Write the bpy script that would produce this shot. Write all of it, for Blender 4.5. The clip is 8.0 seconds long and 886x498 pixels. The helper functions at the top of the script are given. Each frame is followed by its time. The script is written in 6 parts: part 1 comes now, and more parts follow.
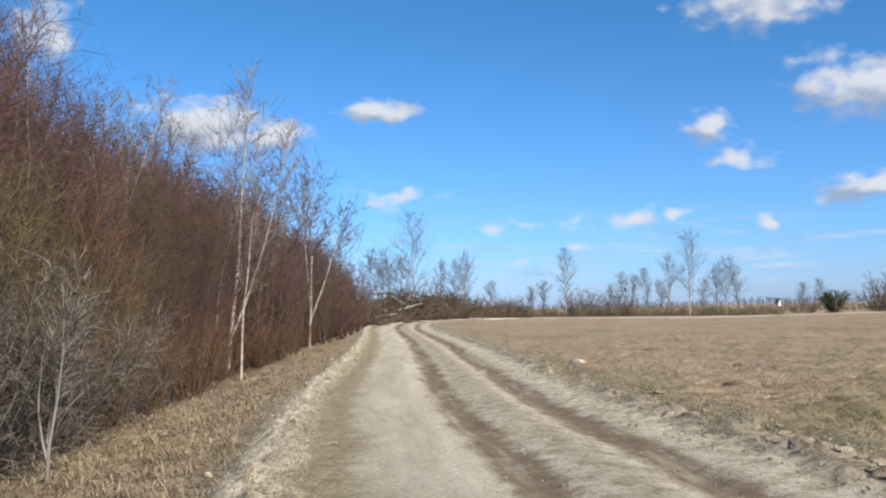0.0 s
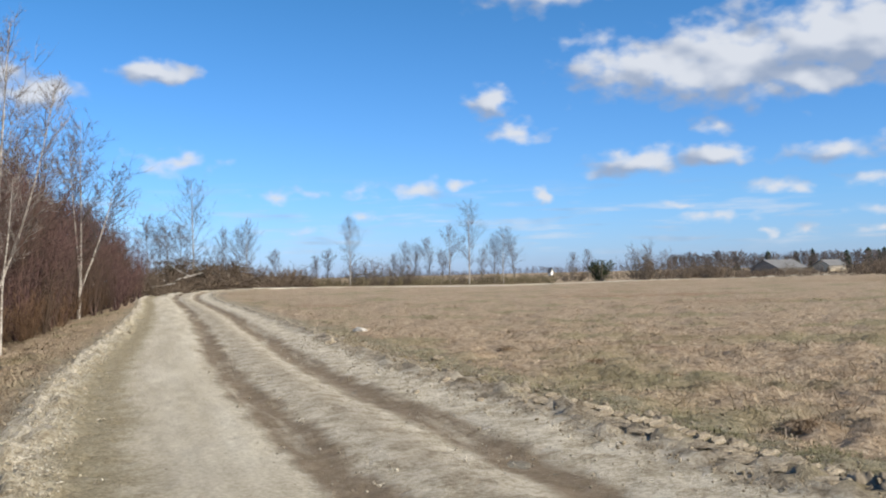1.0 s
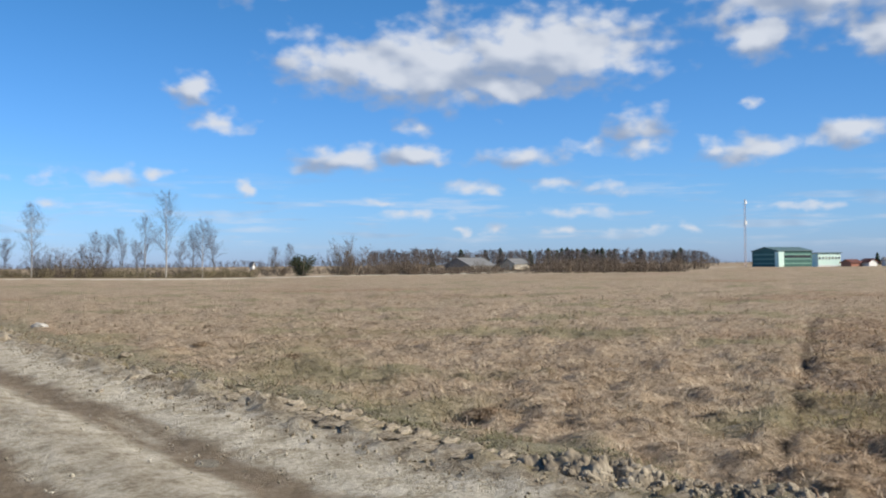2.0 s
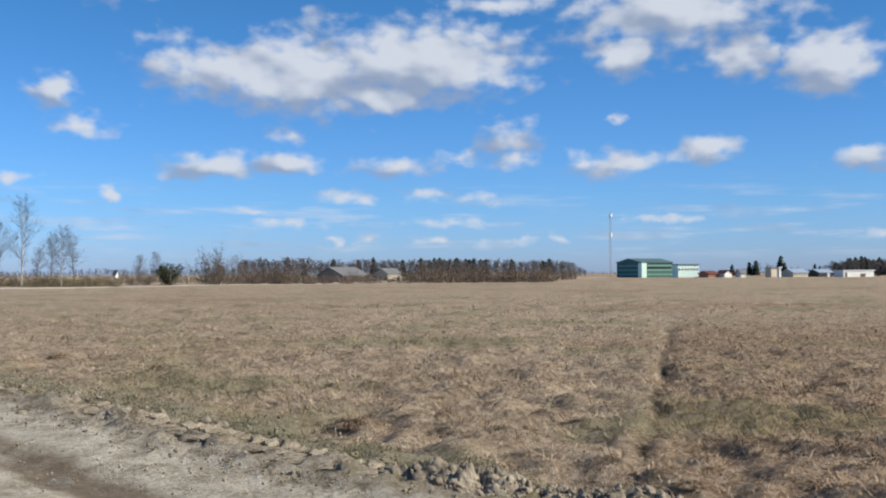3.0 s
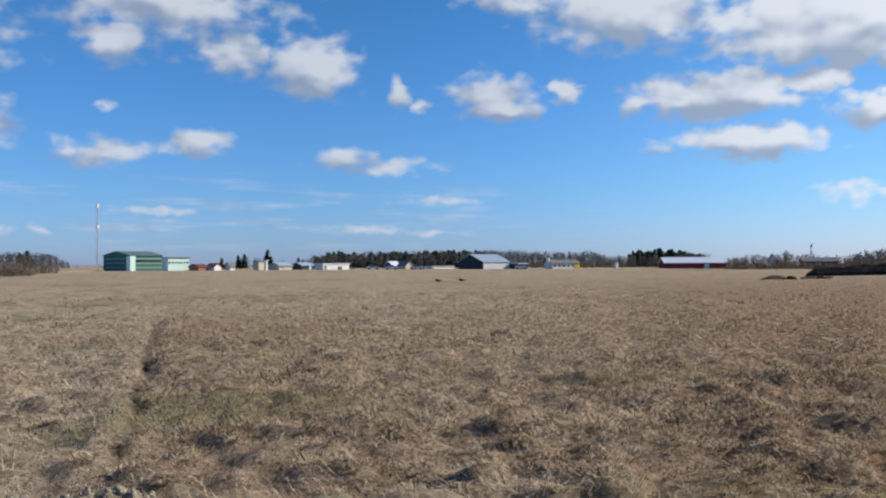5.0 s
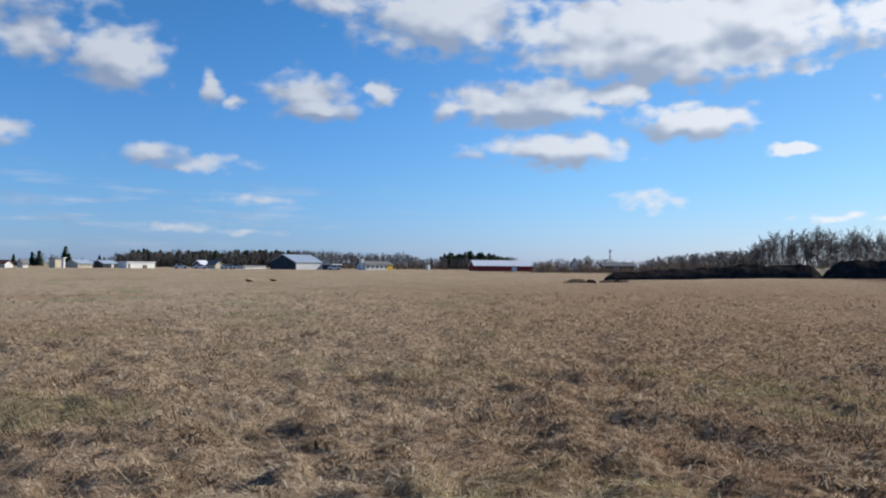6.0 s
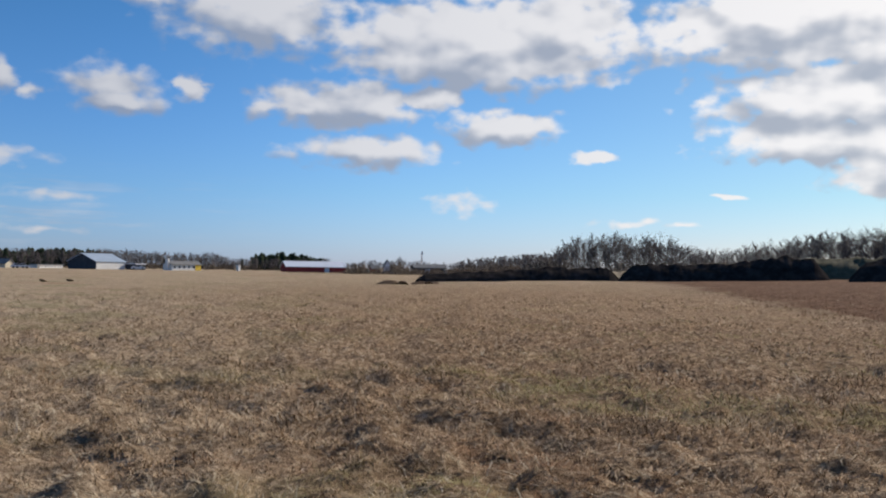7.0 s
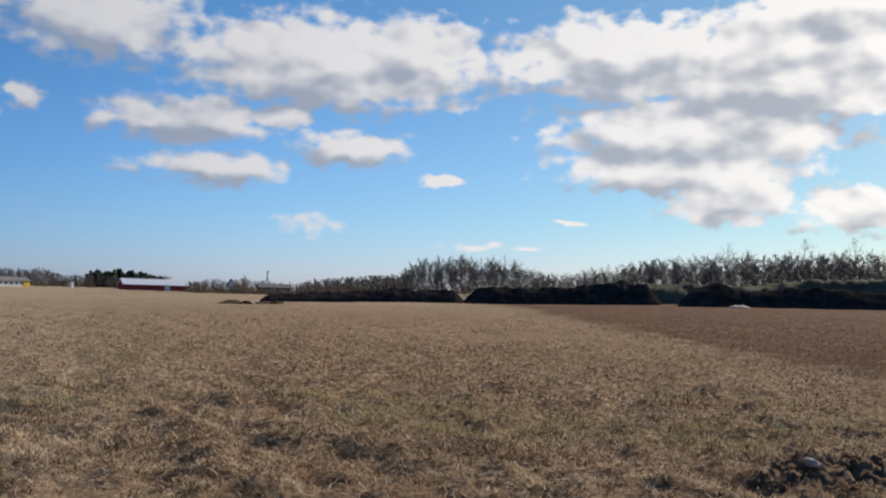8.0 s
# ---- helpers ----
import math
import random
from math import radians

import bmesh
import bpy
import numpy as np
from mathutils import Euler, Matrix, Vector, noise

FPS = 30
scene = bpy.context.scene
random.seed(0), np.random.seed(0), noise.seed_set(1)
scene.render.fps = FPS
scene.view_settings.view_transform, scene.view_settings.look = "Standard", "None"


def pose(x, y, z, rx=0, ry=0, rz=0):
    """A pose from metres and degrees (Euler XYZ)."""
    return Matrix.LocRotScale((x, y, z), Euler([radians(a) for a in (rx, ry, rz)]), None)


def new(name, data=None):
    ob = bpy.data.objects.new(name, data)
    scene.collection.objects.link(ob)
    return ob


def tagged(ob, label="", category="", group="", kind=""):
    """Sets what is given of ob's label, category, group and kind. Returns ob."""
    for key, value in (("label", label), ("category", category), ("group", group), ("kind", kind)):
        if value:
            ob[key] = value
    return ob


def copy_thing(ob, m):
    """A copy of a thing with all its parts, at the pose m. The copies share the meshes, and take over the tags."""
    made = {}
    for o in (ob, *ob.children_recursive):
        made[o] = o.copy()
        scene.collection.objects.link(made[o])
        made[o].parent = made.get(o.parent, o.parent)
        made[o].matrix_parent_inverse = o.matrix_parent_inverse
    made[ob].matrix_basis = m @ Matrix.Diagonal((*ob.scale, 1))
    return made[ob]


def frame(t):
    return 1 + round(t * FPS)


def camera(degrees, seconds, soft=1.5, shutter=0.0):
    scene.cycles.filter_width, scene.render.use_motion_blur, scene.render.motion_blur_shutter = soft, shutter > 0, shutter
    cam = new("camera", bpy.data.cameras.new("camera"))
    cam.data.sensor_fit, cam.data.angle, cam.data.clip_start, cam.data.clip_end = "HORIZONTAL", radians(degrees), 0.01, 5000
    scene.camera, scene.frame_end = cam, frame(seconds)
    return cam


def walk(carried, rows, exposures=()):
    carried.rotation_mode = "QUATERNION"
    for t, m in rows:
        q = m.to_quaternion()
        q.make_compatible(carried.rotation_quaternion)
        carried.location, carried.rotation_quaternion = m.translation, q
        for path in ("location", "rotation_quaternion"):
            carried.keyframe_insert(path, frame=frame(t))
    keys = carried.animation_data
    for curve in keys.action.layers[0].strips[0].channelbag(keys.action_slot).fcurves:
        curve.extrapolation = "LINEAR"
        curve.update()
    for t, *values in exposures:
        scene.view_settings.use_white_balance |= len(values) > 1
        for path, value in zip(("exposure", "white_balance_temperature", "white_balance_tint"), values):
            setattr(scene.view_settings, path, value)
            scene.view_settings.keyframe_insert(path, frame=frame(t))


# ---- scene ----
# Camera: turned on the spot by hand, the lens 0.21 m ahead of the turning axis.
cam = camera(50.0, 8.0, soft=2.05)


def turned(yaw, pitch, roll, h=1.58):
    a = radians(yaw)
    return pose(-0.21 * math.sin(a), 0.21 * math.cos(a), h, 90 + pitch, roll, yaw)


walk(cam, [
    (0.0, turned(0.00, 3.70, 1.28)),
    (0.5, turned(-0.66, 2.95, 1.26)),
    (0.7, turned(-1.28, 2.69, 0.96)),
    (0.9, turned(-7.94, 1.95, 1.31)),
    (1.0, turned(-12.93, 1.55, 1.40)),
    (1.2, turned(-20.19, 0.58, 0.71)),
    (1.5, turned(-22.12, 0.90, 0.80)),
    (1.7, turned(-22.09, 0.94, 0.79)),
    (2.0, turned(-30.74, 0.94, 0.51)),
    (2.2, turned(-36.08, 0.87, 0.69)),
    (2.5, turned(-38.30, 1.30, 0.35)),
    (3.3, turned(-38.50, 1.61, 0.16)),
    (3.5, turned(-45.15, 1.51, 0.02)),
    (4.0, turned(-48.39, 1.87, -0.05)),
    (4.5, turned(-53.63, 1.42, 0.31)),
    (4.7, turned(-61.00, 1.08, 0.49)),
    (5.8, turned(-76.69, 1.08, -0.64)),
    (6.0, turned(-79.62, 1.01, -0.48)),
    (6.5, turned(-79.74, 1.19, -0.47)),
    (6.8, turned(-83.59, 0.74, -0.82)),
    (7.0, turned(-90.87, 1.22, -0.89)),
    (7.2, turned(-97.11, 1.84, -1.71)),
    (7.5, turned(-99.88, 1.79, -1.42)),
    (8.0, turned(-100.07, 2.69, -1.67)),
], exposures=[(0.0, 0.46, 6500, 10), (1.0, 0.42, 6500, 10), (2.0, 0.35, 6400, 10), (3.5, 0.26, 6250, 10), (4.5, 0.20, 6200, 10), (6.5, 0.15, 6150, 10), (7.0, 0.11, 6600, 12), (8.0, 0.05, 6750, 12)])

# ---- daylight ----
SUN_AZ, SUN_EL = 138.0, 31.0
to_sun = Vector((math.sin(radians(SUN_AZ)) * math.cos(radians(SUN_EL)),
                 math.cos(radians(SUN_AZ)) * math.cos(radians(SUN_EL)), math.sin(radians(SUN_EL))))
sun = new("sun", bpy.data.lights.new("sun", "SUN"))
sun.data.energy, sun.data.angle, sun.data.color = 5.0, radians(0.6), (1.0, 0.915, 0.79)
sun.matrix_world = Matrix.Translation((0, 0, 60)) @ (-to_sun).to_track_quat("-Z", "Y").to_matrix().to_4x4()
tagged(sun, kind="structure")

# Fair-weather cumulus: heading, height, half width, half height in degrees, thickness.
clouds_north = [(-23.0, 15.7, 1.7, 1.53, 0.6), (-13.7, 11.0, 3.4, 1.36, 1.0), (-10.1, 10.6, 2.0, 0.92, 0.9), (-3.7, 11.9, 2.1, 0.68, 1.0), (-2.7, 6.9, 1.9, 0.55, 0.5), (3.6, 5.0, 1.4, 0.31, 0.5), (4.2, 2.8, 1.7, 0.27, 0.4), (8.3, 3.4, 0.9, 0.27, 0.7), (8.5, 5.1, 0.9, 0.31, 0.5), (11.3, 5.1, 1.3, 0.48, 0.8), (13.6, 5.3, 1.0, 0.31, 0.8), (16.2, 10.3, 1.4, 0.85, 0.9), (17.4, 8.4, 1.6, 0.48, 0.6), (18.9, 4.7, 0.8, 0.37, 1.0)]
clouds_north_east = [(19.0, 16.8, 3.7, 1.09, 0.8), (22.5, 12.0, 2.0, 1.53, 0.6), (24.8, 6.3, 2.9, 0.75, 0.9), (25.7, 11.9, 3.7, 1.43, 0.9), (26.8, 3.8, 1.5, 0.20, 0.5), (29.0, 6.5, 2.2, 0.58, 0.9), (29.2, 3.1, 2.0, 0.27, 0.6), (29.2, 8.2, 1.0, 0.41, 0.5), (30.0, 11.7, 5.5, 2.11, 1.0), (31.0, 14.7, 1.2, 0.85, 0.5), (32.0, 2.0, 0.5, 0.31, 1.0), (32.8, 4.5, 1.7, 0.44, 0.8), (33.9, 10.6, 3.1, 1.02, 1.0), (34.1, 1.9, 0.7, 0.27, 0.9)]
clouds_far_north_east = [(35.6, 6.3, 2.7, 0.61, 0.7), (37.2, 12.5, 6.3, 2.11, 1.0), (37.2, 4.7, 1.4, 0.34, 0.7), (37.6, 1.8, 1.4, 0.24, 0.6), (38.6, 3.1, 1.7, 0.27, 0.6), (38.9, 3.1, 1.7, 0.27, 0.6), (39.9, 6.8, 1.4, 0.48, 0.6), (40.8, 4.6, 1.7, 0.34, 0.7), (41.9, 15.9, 3.1, 0.48, 0.6), (42.3, 1.9, 1.7, 0.27, 0.6), (42.4, 8.1, 1.9, 0.85, 0.6), (42.7, 6.9, 1.4, 0.48, 0.7), (43.0, 2.0, 0.5, 0.24, 0.8), (45.2, 2.1, 0.7, 0.27, 0.8)]
clouds_east_north_east = [(47.1, 6.5, 1.0, 0.55, 0.8), (48.6, 6.4, 2.3, 0.68, 0.9), (48.9, 9.2, 0.6, 0.34, 0.5), (49.3, 12.8, 1.8, 1.19, 1.0), (51.8, 3.2, 1.9, 0.20, 0.7), (52.2, 15.0, 6.1, 2.04, 0.8), (53.8, 7.1, 2.1, 0.72, 0.9), (56.0, 12.3, 2.0, 1.16, 1.0), (60.7, 11.7, 2.5, 1.60, 1.1), (62.6, 6.1, 2.0, 0.58, 0.9), (63.8, 2.0, 1.4, 0.31, 0.9), (65.3, 5.9, 2.4, 0.37, 0.7), (65.7, 10.1, 0.7, 0.89, 0.8), (67.0, 9.4, 0.7, 0.37, 0.7)]
clouds_near_east = [(68.2, 1.9, 1.7, 0.20, 0.7), (68.3, 3.9, 2.7, 0.37, 0.6), (71.4, 10.2, 2.7, 0.95, 0.8), (71.9, 9.3, 2.0, 0.78, 0.9), (73.3, 15.6, 3.4, 0.68, 0.7), (75.7, 10.2, 0.7, 0.82, 0.9), (79.8, 14.8, 5.1, 2.11, 0.9), (81.9, 9.3, 2.7, 0.61, 0.8), (84.6, 9.7, 4.6, 1.16, 1.0), (86.0, 7.0, 4.3, 0.85, 1.0), (90.0, 10.2, 1.6, 0.65, 1.0), (91.8, 4.1, 1.6, 0.55, 0.7), (92.9, 13.4, 8.9, 2.32, 1.1), (94.2, 8.5, 3.0, 0.89, 1.1)]
clouds_east = [(98.3, 14.3, 3.4, 1.70, 1.0), (99.5, 6.9, 1.2, 0.27, 0.8), (99.6, 6.9, 1.2, 0.27, 0.8), (101.6, 2.8, 1.5, 0.24, 0.8), (105.0, 2.6, 1.0, 0.17, 0.6), (107.6, 4.5, 0.9, 0.17, 0.8), (111.4, 14.0, 8.5, 2.04, 1.0), (113.8, 7.7, 6.5, 1.36, 1.0), (115.1, 9.8, 7.8, 1.87, 1.0), (116.6, 4.7, 2.1, 0.58, 0.9), (116.7, 6.2, 3.7, 1.43, 1.0), (120.0, 13.3, 7.5, 2.56, 1.2), (121.2, 15.0, 6.1, 2.04, 1.0), (123.0, 16.0, 4.1, 1.53, 0.9)]
clouds_far_east = [(123.4, 5.4, 3.0, 1.16, 1.0)]
CLOUDS = clouds_north + clouds_north_east + clouds_far_north_east + clouds_east_north_east + clouds_near_east + clouds_east + clouds_far_east


world = bpy.data.worlds.new("sky")
scene.world = world
world.use_nodes = True
world.cycles.sampling_method, world.cycles.sample_map_resolution = "MANUAL", 256
W = world.node_tree
W.nodes.clear()


def wmath(op, a, b=None, c=None):
    n = W.nodes.new("ShaderNodeMath")
    n.operation = op
    for i, x in enumerate((a, b, c)):
        if x is None:
            continue
        if isinstance(x, (int, float)):
            n.inputs[i].default_value = x
        else:
            W.links.new(x, n.inputs[i])
    return n.outputs[0]


def wvec(op, a, *rest):
    n = W.nodes.new("ShaderNodeVectorMath")
    n.operation = op
    for i, x in enumerate((a, *rest)):
        if isinstance(x, tuple):
            n.inputs[i].default_value = x
        elif isinstance(x, (int, float)):
            n.inputs["Scale"].default_value = x
        else:
            W.links.new(x, n.inputs[i])
    return n.outputs["Value"] if op in ("LENGTH", "DISTANCE") else n.outputs[0]


sky = W.nodes.new("ShaderNodeTexSky")
sky.sky_type, sky.sun_disc = "NISHITA", False
sky.sun_elevation, sky.sun_rotation = radians(SUN_EL), radians(SUN_AZ)
sky.air_density, sky.dust_density, sky.ozone_density = 1.0, 0.35, 3.0
SKY_STRENGTH = 0.074
coord = W.nodes.new("ShaderNodeTexCoord").outputs["Generated"]
split = W.nodes.new("ShaderNodeSeparateXYZ")
W.links.new(coord, split.inputs[0])
az = wmath("MULTIPLY", wmath("ARCTAN2", split.outputs[0], split.outputs[1]), 180 / math.pi)
el = wmath("MULTIPLY", wmath("ARCSINE", split.outputs[2]), 180 / math.pi)
haze = W.nodes.new("ShaderNodeMapRange")
haze.inputs[1].default_value, haze.inputs[2].default_value = 0.0, 17.0
W.links.new(el, haze.inputs[0])
air = W.nodes.new("ShaderNodeMix")
air.data_type = "RGBA"
air.inputs[7].default_value = (0.44, 0.98, 1.40, 1)
rim = W.nodes.new("ShaderNodeMapRange")
rim.inputs[1].default_value, rim.inputs[2].default_value = 0.0, 4.5
W.links.new(el, rim.inputs[0])
edge_air = W.nodes.new("ShaderNodeMix")
edge_air.data_type = "RGBA"
edge_air.inputs[6].default_value, edge_air.inputs[7].default_value = (0.76, 1.04, 1.95, 1), (0.70, 1.08, 1.80, 1)
W.links.new(rim.outputs[0], edge_air.inputs[0])
W.links.new(edge_air.outputs[2], air.inputs[6])
W.links.new(haze.outputs[0], air.inputs[0])
tint = W.nodes.new("ShaderNodeMix")
tint.data_type, tint.blend_type = "RGBA", "MULTIPLY"
tint.inputs[0].default_value = 1.0
W.links.new(sky.outputs[0], tint.inputs[6])
sunward = W.nodes.new("ShaderNodeMapRange")
sunward.inputs[1].default_value, sunward.inputs[2].default_value = 72.0, 130.0
W.links.new(az, sunward.inputs[0])
glare = W.nodes.new("ShaderNodeMix")
glare.data_type = "RGBA"
sun_air = W.nodes.new("ShaderNodeMix")
sun_air.data_type = "RGBA"
sun_air.inputs[6].default_value, sun_air.inputs[7].default_value = (0.98, 0.98, 1.22, 1), (0.80, 1.02, 1.06, 1)
W.links.new(rim.outputs[0], sun_air.inputs[0])
W.links.new(sun_air.outputs[2], glare.inputs[7])
W.links.new(sunward.outputs[0], glare.inputs[0])
W.links.new(air.outputs[2], glare.inputs[6])
W.links.new(glare.outputs[2], tint.inputs[7])
clear = W.nodes.new("ShaderNodeBackground")
W.links.new(tint.outputs[2], clear.inputs[0])

sphere = W.nodes.new("ShaderNodeCombineXYZ")
W.links.new(az, sphere.inputs[0])
W.links.new(el, sphere.inputs[1])


def wnoise(scale, detail, rough=0.6):
    n = W.nodes.new("ShaderNodeTexNoise")
    n.inputs["Scale"].default_value = scale
    n.inputs["Detail"].default_value = detail
    n.inputs["Roughness"].default_value = rough
    stretch = wvec("MULTIPLY", sphere.outputs[0], (1.0, 1.5, 1.0))
    W.links.new(stretch, n.inputs["Vector"])
    return n


def offset_noise(scale, detail, rough, shift, stretch=(1.0, 1.5, 1.0)):
    n = W.nodes.new("ShaderNodeTexNoise")
    n.inputs["Scale"].default_value, n.inputs["Detail"].default_value, n.inputs["Roughness"].default_value = scale, detail, rough
    W.links.new(wvec("MULTIPLY", wvec("ADD", sphere.outputs[0], shift), stretch), n.inputs["Vector"])
    return n.outputs[0]


def eased(x, lo, hi, out0=0.0, out1=1.0):
    n = W.nodes.new("ShaderNodeMapRange")
    n.interpolation_type = "SMOOTHSTEP"
    for i, v in ((1, lo), (2, hi), (3, out0), (4, out1)):
        n.inputs[i].default_value = v
    W.links.new(x, n.inputs[0])
    return n.outputs[0]


billow = wnoise(0.42, 4, 0.5)
warp = wvec("MULTIPLY", wvec("SUBTRACT", billow.outputs["Color"], (0.5, 0.5, 0.5)), (2.9, 1.5, 0.0))
bent = wvec("ADD", sphere.outputs[0], warp)
# heaped puffs, and the same puffs a little nearer the sun: their difference shades each one
puff = wmath("SUBTRACT", offset_noise(0.75, 4, 0.42, (0.0, 0.0, 0.0)), 0.5)
swell_here = offset_noise(0.34, 2, 0.4, (0.0, 0.0, 0.0))
swell_sunward = offset_noise(0.34, 2, 0.4, (0.55, 0.75, 0.0))


def clouds_over_sky(blobs):
    """All the clouds, mixed over the clear sky: crisp heaped crowns, soft flat bases in shade."""
    thick, below = None, None
    for a, e, w, h, t in blobs:
        w, h = w * 1.30, h * 1.42
        t = t * min(1.0, 0.46 + e / 17)
        v = wvec("MULTIPLY", bent, (1 / w, 1 / h, 0.0))
        d = wmath("MULTIPLY_ADD", wvec("DISTANCE", v, (a / w, e / h, 0.0)), -t, t)
        if h > 0.8:
            u = wmath("MULTIPLY_ADD", wvec("DISTANCE", v, (a / w - 0.12, e / h - 0.55, 0.0)), -t, t)
            below = u if below is None else wmath("MAXIMUM", below, u)
        thick = d if thick is None else wmath("MAXIMUM", thick, d)
    body = wmath("MULTIPLY", wmath("MULTIPLY_ADD", puff, 1.15, thick), wmath("MULTIPLY_ADD", sunward.outputs[0], 1.1, 1.0))
    cover = eased(body, -0.05, 0.60, 0.0, 0.95)
    # thin broken streaks low over the horizon, away from the sun
    streaks = offset_noise(1.0, 5, 0.6, (3.0, 0.0, 0.0), (0.16, 1.5, 1.0))
    band = wmath("MULTIPLY", eased(el, 0.4, 1.8), eased(el, 3.0, 6.5, 1.0, 0.0))
    band = wmath("MULTIPLY", band, eased(az, 62.0, 84.0, 1.0, 0.0))
    veil = wmath("MULTIPLY", eased(streaks, 0.48, 0.68, 0.0, 0.42), band)
    cover = wmath("MAXIMUM", cover, veil)
    # shade: low in the cloud, behind its own puffs and, towards the sun, where it is thickest
    low = wmath("SUBTRACT", wmath("MAXIMUM", below, -0.4), wmath("MAXIMUM", thick, -0.2))
    relief = wmath("MULTIPLY_ADD", puff, -0.5, wmath("MULTIPLY", wmath("SUBTRACT", swell_sunward, swell_here), 2.2))
    deep = wmath("MULTIPLY_ADD", sunward.outputs[0], -0.30, wmath("MULTIPLY", eased(body, 0.7, 1.8), wmath("MULTIPLY_ADD", sunward.outputs[0], 0.3, 0.12)))
    tone = eased(wmath("ADD", wmath("ADD", low, relief), deep), -0.60, 0.50)
    shade = W.nodes.new("ShaderNodeMix")
    shade.data_type = "RGBA"
    for socket, away, toward in ((6, (0.55, 0.575, 0.62, 1), (1.0, 0.99, 0.97, 1)), (7, (0.25, 0.305, 0.41, 1), (0.44, 0.48, 0.54, 1))):
        lit = W.nodes.new("ShaderNodeMix")
        lit.data_type = "RGBA"
        lit.inputs[6].default_value, lit.inputs[7].default_value = away, toward
        W.links.new(sunward.outputs[0], lit.inputs[0])
        W.links.new(lit.outputs[2], shade.inputs[socket])
    W.links.new(tone, shade.inputs[0])
    cloud = W.nodes.new("ShaderNodeBackground")
    cloud.inputs[1].default_value = 1.0
    W.links.new(shade.outputs[2], cloud.inputs[0])
    mix = W.nodes.new("ShaderNodeMixShader")
    W.links.new(cover, mix.inputs[0])
    W.links.new(clear.outputs[0], mix.inputs[1])
    W.links.new(cloud.outputs[0], mix.inputs[2])
    return mix.outputs[0]


deep_blue = wmath("MULTIPLY", eased(az, 44.0, 64.0), eased(az, 68.0, 92.0, 1.0, 0.0))
W.links.new(wmath("MULTIPLY_ADD", deep_blue, -0.11 * SKY_STRENGTH, SKY_STRENGTH), clear.inputs[1])
shown = clouds_over_sky(CLOUDS)
over = W.nodes.new("ShaderNodeOutputWorld")
W.links.new(shown, over.inputs[0])

